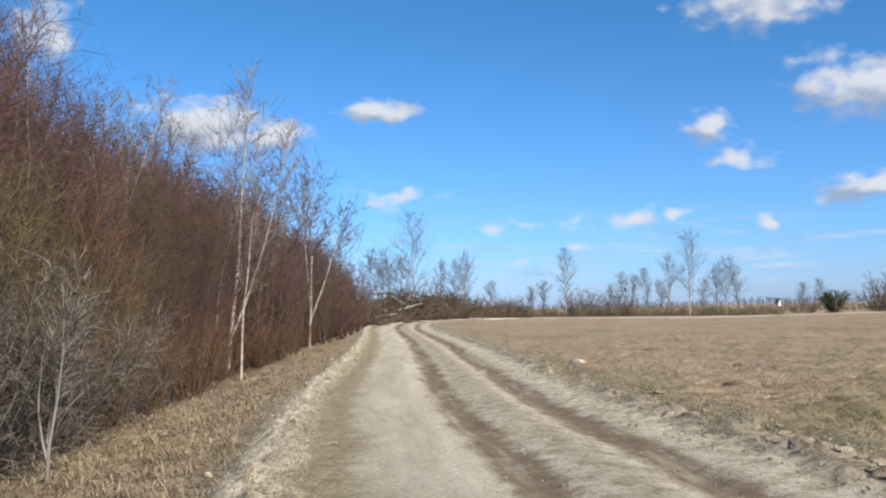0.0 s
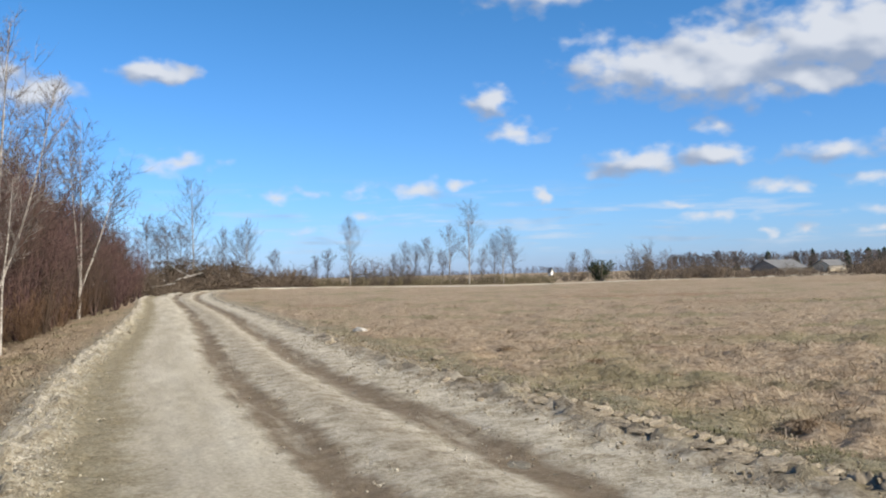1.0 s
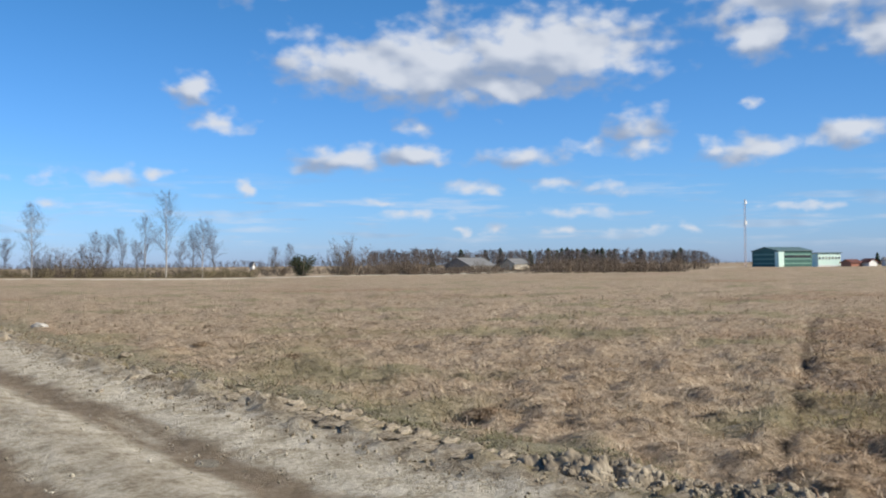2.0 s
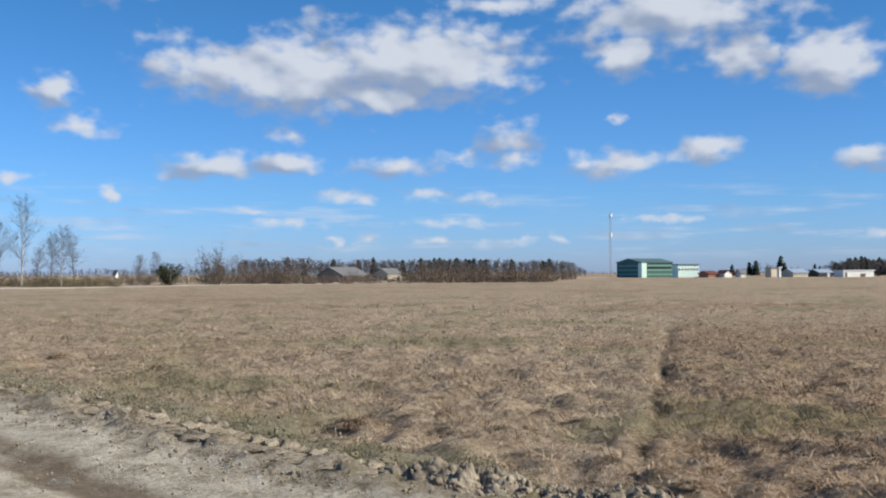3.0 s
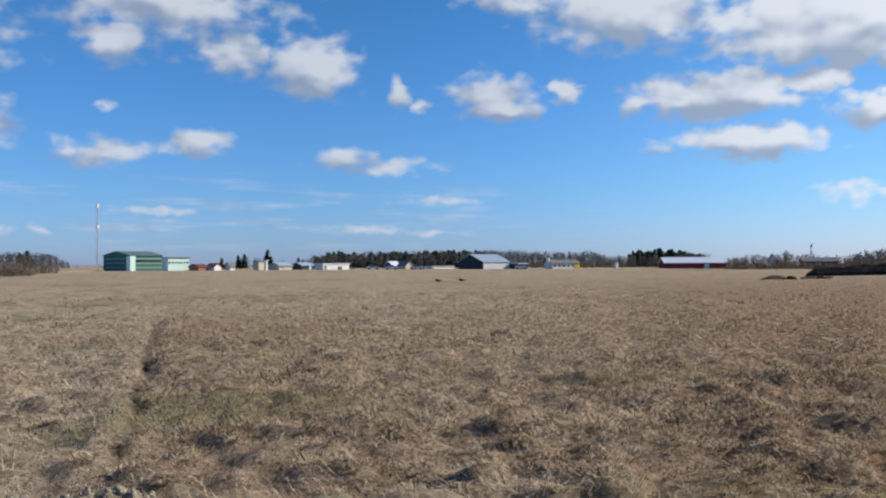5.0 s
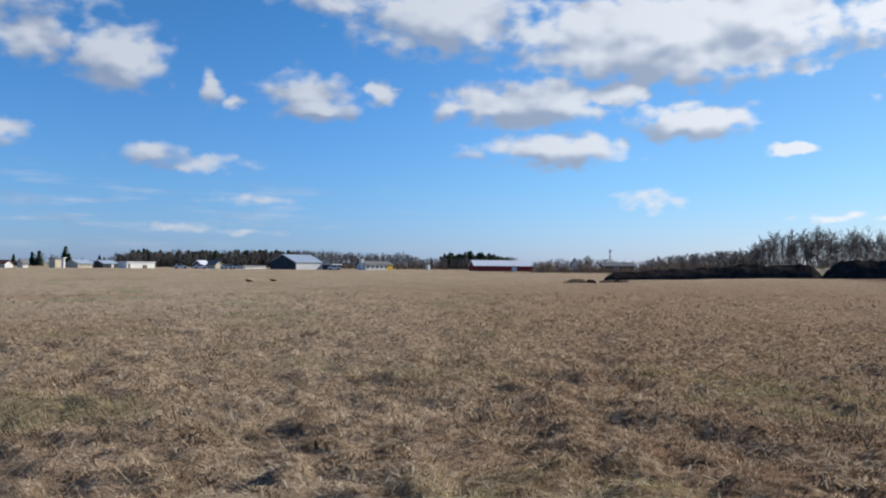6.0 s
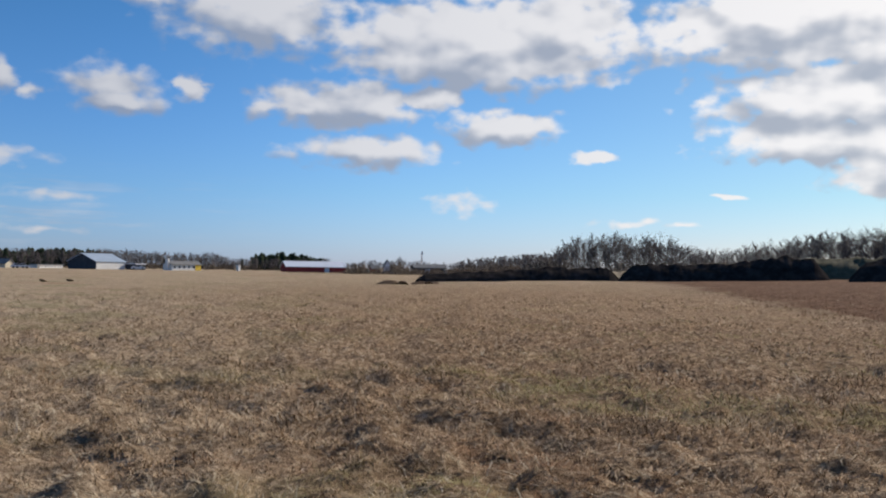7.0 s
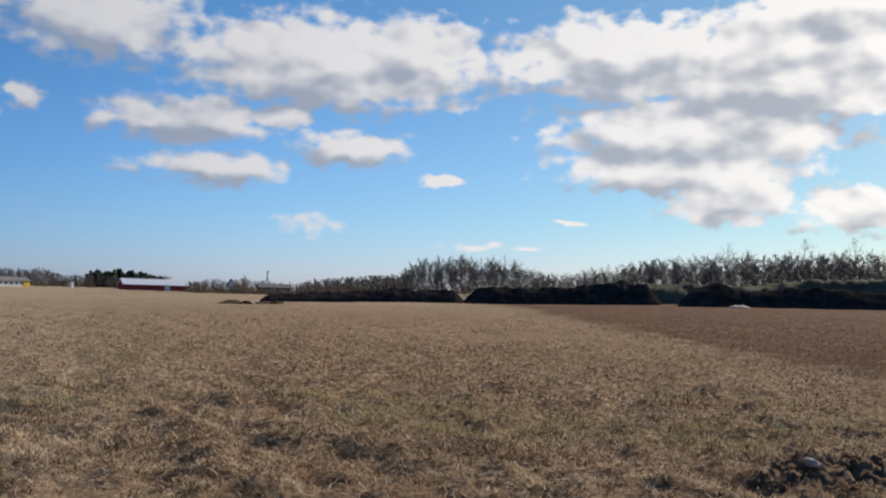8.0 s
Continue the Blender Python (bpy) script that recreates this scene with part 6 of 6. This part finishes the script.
M_PALE = material("pale_clay", [(0.22, 0.18, 0.125), (0.38, 0.325, 0.235), (0.52, 0.46, 0.345)], scale=9.0, bump=0.008, bump_scale=30, per_object=0.25)
clod_meshes = [lump_mesh(k, M_CLOD, 0.4, sub=3) for k in range(6)]
lug_meshes = [lump_mesh(90 + k, M_CLOD, 0.3, 0.85, sub=2) for k in range(3)]
big_clods = [lump_mesh(60 + k, M_CLOD, 0.5, sub=4) for k in range(3)]
stone_meshes = [lump_mesh(20 + k, M_STONE, 0.2, 0.6) for k in range(3)]
dark_meshes = [lump_mesh(40 + k, M_SOIL, 0.36, 0.8, sub=3) for k in range(3)]
pale_clods = [lump_mesh(80 + k, M_PALE, 0.45) for k in range(4)]
gc = np.random.default_rng(99)


def right_edge(y, s):
    """The place s metres to the right of the road's middle, beside the point of its line at y."""
    cx, tx, ty = (float(np.interp(y, LINE[:190, 1], v[:190])) for v in (LINE[:, 0], LINE_T[:, 0], LINE_T[:, 1]))
    return cx + ty * s, y - tx * s


def lay(name, label, meshes, x, y, size, group, category, sink=0.25, lift=0.0, base=-9.0):
    ob = thing(name, x, y, max(base, ground_at(x, y)) + size * (0.5 - sink) * 0.5 + lift, label, category, group, data=meshes[int(gc.integers(0, len(meshes)))])
    ob.rotation_euler = (gc.uniform(-0.4, 0.4), gc.uniform(-0.4, 0.4), gc.uniform(0, 6.28))
    ob.scale = (size * gc.uniform(0.7, 1.3), size * gc.uniform(0.7, 1.3), size * gc.uniform(0.6, 1.1))
    return ob


# churned clods in a line along the right edge
for k in range(80):
    y = gc.uniform(5.0, 14.5)
    x, yy = right_edge(y, gc.normal(3.0, 0.35))
    lay("clod", "lump of dry grey clay thrown up beside the track", clod_meshes, x, yy, abs(gc.normal(0.0, 0.035)) + 0.02, "clods along the track edge", "clod", base=0.03, sink=0.55)
for k in range(26):
    y = gc.uniform(14, 30)
    x, yy = right_edge(y, gc.normal(3.1, 0.4))
    lay("clod", "lump of dry grey clay thrown up beside the track", clod_meshes, x, yy, abs(gc.normal(0.06, 0.03)) + 0.03, "clods along the track edge", "clod")


# ridges left by tractor tyre lugs
for k in range(84):
    y = 5.7 + 0.13 * (k // 2) + gc.normal(0, 0.015)
    x, yy = right_edge(y, 2.88 + 0.26 * (k % 2) + gc.normal(0, 0.03))
    ob = lay("lug_ridge", "short clay ridge pressed by a tractor tyre", lug_meshes, x, yy, 0.06, "tyre lug ridges", "clod", lift=0.02, base=0.05)
    ob.scale, ob.rotation_euler = (0.13 * gc.uniform(0.7, 1.1), 0.03, 0.032), (0, 0, (0.5 if k % 2 else -0.3) + gc.normal(0, 0.12))


def soil_mound(x, y, length, width, height, turn, n, label, seed, big=0.13, mat=M_CLOD, lumps=None):
    """A low heap of broken clay: a rough core with clods on it."""
    gg = np.random.default_rng(seed)
    ob = thing("dirt_mound", x, y, ground_at(x, y) - 0.06, label, "dirt mound", turn=turn)
    bm = bmesh.new()
    bmesh.ops.create_icosphere(bm, subdivisions=6, radius=1.0)
    off = Vector((seed, 3, 1))
    for v in bm.verts:
        c = v.co.copy()
        q = Vector((c.x * length, c.y * width, 0.0)) * (0.7 if length > 2 else 1.2)
        n1 = 0.7 * noise.noise(q * 2.4 + off) + 0.7 * noise.noise(q * 5.5 + off) - 0.6 * abs(noise.noise(q * 9 + off)) + 0.35 * noise.noise(q * 17 + off) + 0.2 * noise.noise(q * 33 + off)
        v.co = Vector((c.x * length / 2, c.y * width / 2, height * (c.z * 0.85 + 0.75 * n1 * math.sqrt(max(0.0, c.z)))))
    part("core", bm_mesh("core", bm, mat, smooth=True), ob)
    for k in range(n):
        u, w = gg.uniform(-1, 1), gg.uniform(-1, 1)
        if u * u + w * w > 1:
            continue
        s = abs(gg.normal(big * 0.5, big * 0.35)) + 0.02
        c = part("clod", (lumps or clod_meshes)[int(gg.integers(0, 3))], ob)
        c.location = (u * length / 2, w * width / 2, height * math.sqrt(max(0, 1 - u * u - w * w)) * 0.9)
        c.rotation_euler = (gg.uniform(-1, 1), gg.uniform(-1, 1), gg.uniform(0, 6))
        c.scale = (s * gg.uniform(0.7, 1.4), s * gg.uniform(0.7, 1.3), s)
    return ob


soil_mound(4.55, 5.7, 1.3, 0.55, 0.19, -0.75, 40, "low heap of broken grey clay at the track edge", 11, 0.026)
soil_mound(4.95, 5.2, 0.7, 0.42, 0.10, -0.8, 40, "small heap of crumbled grey clay at the track edge", 14, 0.024)
soil_mound(5.4, 4.75, 0.95, 0.42, 0.12, -0.8, 36, "low heap of broken grey clay beside dry grass", 12, 0.024)
soil_mound(8.3, -5.2, 2.3, 1.2, 0.24, -1.0, 45, "heap of dark broken soil at the field edge", 13, 0.045, M_SOIL, dark_meshes)
lay("stone", "smooth pale stone on dark soil", stone_meshes, 7.95, -4.75, 0.07, "", "stone", lift=0.18)
lay("clod", "large grey clod with a shaded face beside the track", big_clods, 3.02, 13.7, 0.26, "", "clod", sink=0.1)
lay("clod", "large pale clod on the verge", big_clods, 2.75, 14.3, 0.15, "", "clod", sink=0.1)
lay("clod", "broad clod of turned clay at the track edge", big_clods, 2.35, 22.5, 0.22, "", "clod", sink=0.2)
lay("stone", "white flat stone lying in the grass", stone_meshes, 3.85, 27.6, 0.18, "", "stone", sink=0.1)

# pale crumbled ridge along the left edge, and fine crumbs along the right
for k in range(130):
    y = 5.5 + 34 * gc.uniform(0, 1) ** 1.5
    x, yy = right_edge(y, gc.normal(-2.65, 0.22))
    lay("clod", "crumbled pale clay along the verge side of the track", pale_clods, x, yy, abs(gc.normal(0.012, 0.010)) + 0.012 + 0.0006 * y, "pale clods along the verge", "clod", lift=0.12)

# molehills and dark tussocks on the field
for x, y, s in ((79.3, 31.7, 0.45), (80.5, 30.0, 0.35), (84.6, 4.4, 0.4), (83.6, 3.7, 0.6), (84.2, 2.9, 0.7), (83.4, 2.1, 0.5), (84.0, 0.9, 0.45), (84.8, 0.2, 0.55), (84.1, -0.6, 0.35)):
    lay("molehill", "small heap of dark soil in the grass", dark_meshes, x, y, s, "molehills", "molehill", sink=0.4).scale.z = 0.22 * s + 0.04

# loose gravel on the track
n = 4200
ys = gc.uniform(4.5, 40, n) ** 1.0
ys = 4.5 + (ys - 4.5) * gc.uniform(0.1, 1, n)
ss = np.where(gc.uniform(0, 1, n) < 0.6, gc.normal(-2.55, 0.27, n), gc.uniform(-2.4, 3.1, n))
pos = np.array([right_edge(y, s) for y, s in zip(ys, ss)])
oct_v = np.array([(1, 0, 0), (0, 1, 0), (-1, 0, 0), (0, -1, 0), (0, 0, 0.8), (0, 0, -0.8)], float)
oct_f = np.array([(0, 1, 4), (1, 2, 4), (2, 3, 4), (3, 0, 4), (1, 0, 5), (2, 1, 5), (3, 2, 5), (0, 3, 5)])
size = np.abs(gc.normal(0.0, 0.006, n)) + 0.003 + 0.00015 * ys
zz = swell(pos[:, 0], pos[:, 1]) + 0.02 + np.where(ss < -2.2, 0.10, 0.0)
GV = oct_v[None] * (size[:, None, None] * gc.uniform(0.6, 1.4, (n, 6, 3))) + np.stack([pos[:, 0], pos[:, 1], zz], 1)[:, None]
GF = (oct_f[None] + (np.arange(n) * 6)[:, None, None]).reshape(-1, 3)
M_GRAVEL = material("pale_gravel", [(0.25, 0.215, 0.155), (0.37, 0.325, 0.245), (0.48, 0.435, 0.35)], scale=3.0, island=0.5)
tagged(new("gravel", raw_mesh("gravel", GV.reshape(-1, 3), GF, M_GRAVEL)), "loose pale gravel scattered on the track", "gravel", kind="stuff")


n = 5600
ys = 3.0 + 22 * gc.uniform(0, 1, n) ** 1.4
ss = gc.normal(2.95, 0.38, n)
pos = np.array([right_edge(y, s) for y, s in zip(ys, ss)])
size = np.abs(gc.normal(0.0, 0.007, n)) + 0.003 + 0.0002 * ys
zz = np.maximum(land(pos[:, 0], pos[:, 1]), swell(pos[:, 0], pos[:, 1]) + 0.03) + gc.uniform(0.0, 0.05, n)
CV = oct_v[None] * (size[:, None, None] * gc.uniform(0.5, 1.5, (n, 6, 3))) + np.stack([pos[:, 0], pos[:, 1], zz], 1)[:, None]
CF = (oct_f[None] + (np.arange(n) * 6)[:, None, None]).reshape(-1, 3)
M_CRUMB = material("clay_crumbs", [(0.16, 0.125, 0.08), (0.27, 0.22, 0.15), (0.39, 0.33, 0.24)], scale=3.0, island=0.4)
tagged(new("clay_crumbs", raw_mesh("clay_crumbs", CV.reshape(-1, 3), CF, M_CRUMB)), "crumbs of dry clay along the field side of the track", "soil", kind="stuff")


# ---- dry grass ----
def blades(name, label, mat, roots, length, width, lean, flow, seed, flat=0.45):
    """Bent blades from root points with the way that they arch, each three triangles."""
    gg = np.random.default_rng(seed)
    roots, outward = roots[:, :3].copy(), roots[:, 3]
    n = len(roots)
    swirl = flow[0] + 1.3 * wave(roots[:, 0], roots[:, 1], 5.0, 1.0) + 0.8 * wave(roots[:, 0], roots[:, 1], 1.4, 2.0)
    a = np.where(gg.uniform(0, 1, n) < flow[1], gg.normal(swirl, 0.5, n), gg.normal(outward, 0.6, n))
    d = np.stack([np.cos(a), np.sin(a)], 1)
    side = np.stack([-d[:, 1], d[:, 0]], 1) * (width / 2)[:, None]
    l1 = (lean + flat * smooth01(np.hypot(roots[:, 0], roots[:, 1]), 9, 22)) * gg.normal(1.0, 0.2, n)
    mid = roots.copy()
    mid[:, :2] += d * (length * 0.5 * np.sin(l1 * 0.6))[:, None]
    mid[:, 2] += length * 0.5 * np.cos(l1 * 0.6)
    tip = mid.copy()
    tip[:, :2] += d * (length * 0.5 * np.sin(np.minimum(1.75, l1 * 1.3)))[:, None]
    tip[:, 2] += length * 0.5 * np.cos(np.minimum(1.75, l1 * 1.3))
    tip[:, :2] += gg.normal(0, 0.12, (n, 2)) * length[:, None]
    s3 = np.concatenate([side, np.zeros((n, 1))], 1)
    V = np.stack([roots - s3, roots + s3, mid - s3 * 0.8, mid + s3 * 0.8, tip], 1)
    F = np.array([(0, 1, 3), (0, 3, 2), (2, 3, 4)])[None] + (np.arange(n) * 5)[:, None, None]
    return tagged(new(name, raw_mesh(name, V.reshape(-1, 3), F.reshape(-1, 3), mat)), label, "grass", kind="stuff")


def tufts(n, r0, r1, a0, a1, per, seed, keep, size=1.0, clump=0.10):
    """Root points in tufts, closer together lying flat in the field."""
    gg = np.random.default_rng(seed)
    r = np.exp(gg.uniform(math.log(r0), math.log(r1), n))
    a = np.radians(gg.uniform(a0, a1, n))
    x, y = r * np.sin(a), r * np.cos(a)
    m = keep(x, y, gg)
    x, y, r = x[m], y[m], r[m]
    big = np.minimum(2.2, np.exp(gg.normal(-0.1, 0.45, len(x)))) * (1 + 0.4 * wave(x, y, 3.1, 4.0))
    k = np.repeat(np.arange(len(x)), per)
    spread_r = clump * (1 + r[k] / 25) * size
    dx, dy = gg.normal(0, 1, len(k)) * spread_r, gg.normal(0, 1, len(k)) * spread_r
    px, py = x[k] + dx, y[k] + dy
    z = land(px, py) - 0.01
    ln = (0.06 + 0.10 * big[k]) * gg.uniform(0.6, 1.3, len(k)) * (1 + r[k] / 90) * (1 - 0.8 * smooth01(r[k], 14, 70)) * size
    wd = (0.0032 + 0.00055 * r[k]) * gg.uniform(0.7, 1.4, len(k))
    return np.stack([px, py, z, np.arctan2(dy, dx)], 1), ln, wd


def in_weeds(x, y, gg):
    return (-0.13 * x - y + 1.1 * wave(x, y, 9.0) + 0.8 * wave(x, y, 3.1) + gg.normal(0, 1.4, len(x)) > 9.8) & (x > 10)


def on_field(x, y, gg):
    s, i = road_offset(x, y)
    return (s > half_width(i) + 0.6 + 1.1 * gg.uniform(0, 1, len(x)) * (y < 30)) & (s < 400) & (furrow(x, y) < 0.55) & ~in_weeds(x, y, gg)


def on_left(x, y, gg):
    s, i = road_offset(x, y)
    return (s < -3.05) & (s > -5.9 + 0.5 * wave(x, y, 2.4)) & (y < 80)


def on_dim_brown(x, y, gg):
    """Where the grass takes the browner, dimmed colour."""
    return gg.uniform(0, 1, len(x)) < dim_brown_share(x, y)


def on_grass(x, y, gg):
    return on_field(x, y, gg) & ~on_dim_brown(x, y, gg)


R, ln, wd = tufts(25000, 4.2, 28, 44, 131, 7, 21, lambda x, y, gg: on_field(x, y, gg) & on_dim_brown(x, y, gg), clump=0.045)
blades("trampled_grass", "dark brown grass lying flat in the field", M_DIM_BROWN, R, ln * 0.8, wd * 0.85, 2.1, (2.6, 0.15), 22)
R, ln, wd = tufts(15000, 4.2, 32, 2, 131, 8, 1, on_grass, clump=0.05)
blades("dry_grass", "matted dry straw-brown grass over the field", M_GRASS, R, ln * 1.0, wd * 0.85, 2.15, (2.6, 0.25), 2)
def clumpy(brown):
    return lambda x, y, gg: on_field(x, y, gg) & (lumpy(x, y, 1.2) + 0.5 * gg.normal(0, 1, len(x)) > -0.1) & (on_dim_brown(x, y, gg) == brown)


R, ln, wd = tufts(10500, 9, 55, 2, 131, 11, 41, clumpy(False), size=1.45, clump=0.05)
blades("grass_clumps", "pale clumps of matted dead grass over the field", M_CLUMP, R, ln * 0.95, wd * 0.8, 1.75, (2.6, 0.2), 42, flat=0.3)
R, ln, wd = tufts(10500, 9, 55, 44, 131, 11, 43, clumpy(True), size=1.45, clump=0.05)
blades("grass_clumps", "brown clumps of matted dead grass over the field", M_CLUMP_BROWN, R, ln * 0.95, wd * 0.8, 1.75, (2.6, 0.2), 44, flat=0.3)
# raised tufts: denser in patches
def patchy(low):
    return lambda x, y, gg: on_field(x, y, gg) & (lumpy(x, y, 1.6) + 0.6 * lumpy(x, y, 0.6) > low)


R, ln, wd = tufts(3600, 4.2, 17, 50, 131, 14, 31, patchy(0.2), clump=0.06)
blades("raised_tufts", "raised brown tufts of dead grass", M_DIM_BROWN, R, ln * 0.95, wd * 0.75, 1.75, (2.6, 0.4), 32)
R, ln, wd = tufts(2000, 4.2, 17, 4, 60, 12, 33, patchy(0.25), clump=0.06)
blades("raised_tufts", "raised straw-coloured tufts of dead grass", M_GRASS, R, ln * 0.95, wd * 0.75, 1.75, (2.6, 0.4), 34)
R, ln, wd = tufts(4200, 4.2, 50, 2, 131, 6, 3, lambda x, y, gg: on_field(x, y, gg) & (wave(x, y, 4.3, 2.0) + 0.4 * wave(x, y, 1.3) > 0.25), size=1.15, clump=0.14)
blades("straw", "pale bent straw lying in tussocks", M_STRAW, R, ln * 1.3, wd * 0.9, 2.5, (2.6, 0.3), 4)
R, ln, wd = tufts(8500, 4.4, 34, 62, 131, 5, 13, lambda x, y, gg: on_field(x, y, gg) & (wave(x, y, 2.9, 1.0) > 0.0), size=1.2, clump=0.16)
blades("straw", "bright broken straw lying on brown grass", M_STRAW, R, ln * 0.95, wd * 1.15, 2.6, (1.2, 0.4), 14)
R, ln, wd = tufts(6000, 6.5, 60, -32, -2, 11, 5, on_left, size=1.25, clump=0.12)
blades("verge_grass", "tall dry yellow-brown grass on the sloping verge", M_VERGE, R, ln * 1.1, wd, 1.9, (2.4, 0.4), 6)


R, ln, wd = tufts(6000, 14, 75, 103, 131, 8, 7, in_weeds, size=1.5, clump=0.25)
blades("brown_weeds", "even stand of dead reddish brown weeds", M_WEED, R, ln * 1.1, wd * 0.5, 1.3, (2.6, 0.2), 8)


def edge_band(x, y, gg):
    sd, i = road_offset(x, y)
    return (sd > 3.0) & (sd < 4.0 + 0.45 * wave(x, y, 3.0)) & (y < 30) & (wave(x, y, 1.7, 3.0) > -0.25)


R, ln, wd = tufts(24000, 4.6, 30, 5, 62, 8, 9, edge_band, size=0.6, clump=0.07)
blades("green_grass", "short young green grass along the track edge", M_GREEN_GRASS, R, ln * 0.8, wd * 0.8, 1.5, (2.6, 0.2), 10)


# ---- dark tussocks in the field ----
def tussock_mesh(seed):
    """A dome of matted grass with drooping blades."""
    gg = np.random.default_rng(seed)
    n = 280
    a, e = gg.uniform(0, 6.283, n), gg.uniform(0.1, 1.45, n)
    d = np.stack([np.cos(a) * np.cos(e), np.sin(a) * np.cos(e), np.sin(e)], 1)
    root = d * [0.16, 0.16, 0.05]
    ln = gg.uniform(0.10, 0.21, n)
    mid = root + d * [1, 1, 0.35] * ln[:, None] * 0.5 + [0, 0, 0.01]
    tip = mid + d * [1, 1, 0.1] * ln[:, None] * 0.5 - np.stack([0 * ln, 0 * ln, ln * 0.3], 1)
    side = np.stack([-np.sin(a), np.cos(a), 0 * a], 1) * 0.006
    V = np.stack([root - side, root + side, mid - side, mid + side, tip], 1).reshape(-1, 3)
    F = (np.array([(0, 1, 3), (0, 3, 2), (2, 3, 4)])[None] + (np.arange(n) * 5)[:, None, None]).reshape(-1, 3)
    # matted core under the blades
    rings, segs = 4, 12
    core = [(0.17 * math.cos(e) * math.cos(t) * gg.uniform(0.85, 1.15), 0.17 * math.cos(e) * math.sin(t) * gg.uniform(0.85, 1.15), 0.09 * math.sin(e) * gg.uniform(0.85, 1.15) - 0.03)
            for e in np.linspace(0, 1.45, rings) for t in np.arange(segs) * 6.2832 / segs]
    q = [(i * segs + j, i * segs + (j + 1) % segs, (i + 1) * segs + (j + 1) % segs, (i + 1) * segs + j) for i in range(rings - 1) for j in range(segs)]
    Q = np.array([t for a, b, c, d in q for t in ((a, b, c), (a, c, d))]) + len(V)
    return raw_mesh("grass_tussock", np.concatenate([V, core]), np.concatenate([F, Q]), M_TUSSOCK)


M_TUSSOCK = material("dark_tussock_grass", [(0.10, 0.066, 0.04), (0.24, 0.165, 0.10), (0.50, 0.375, 0.24)], scale=2.0, island=0.5)
tussocks = [tussock_mesh(70 + k) for k in range(4)]
for k, (x, y) in enumerate([(5.1, 15.2), (5.7, 8.7), (5.8, 7.1), (5.8, 8.8), (5.8, 19.5), (6.0, 4.6), (6.3, 15.7), (6.6, 2.5), (6.6, 13.5), (6.6, 16.6), (6.8, 4.0), (6.8, 7.2), (6.8, 7.3), (6.9, 3.9), (7.0, 0.7), (7.0, 1.1), (7.2, 9.4), (7.6, 9.8), (7.8, -1.5), (8.2, 3.7), (8.3, 0.5), (8.3, 2.6), (8.3, 3.8), (8.5, -3.4), (8.5, -0.7), (8.5, 2.0), (8.6, -0.7), (9.2, 5.4), (9.7, -2.1), (10.0, 8.1), (10.4, 10.2), (11.0, -4.2), (11.5, -6.8), (12.3, 5.8), (12.8, 7.1), (12.9, 15.6), (13.8, 3.2), (14.7, -1.4), (14.8, -7.4), (15.4, -4.1), (16.2, 0.8), (18.8, -5.9), (29.8, -13.8)]):
    r = math.hypot(x, y)
    s = gc.uniform(0.5, 0.95) * (1 + r / 70)
    thing("grass_tussock", x, y, ground_at(x, y) - 0.02, "dark brown tussock of matted dead grass", "tussock", "tussocks in the field", gc.uniform(0, 6.28), s, data=tussocks[k % 4]).scale.z = 0.6 * s
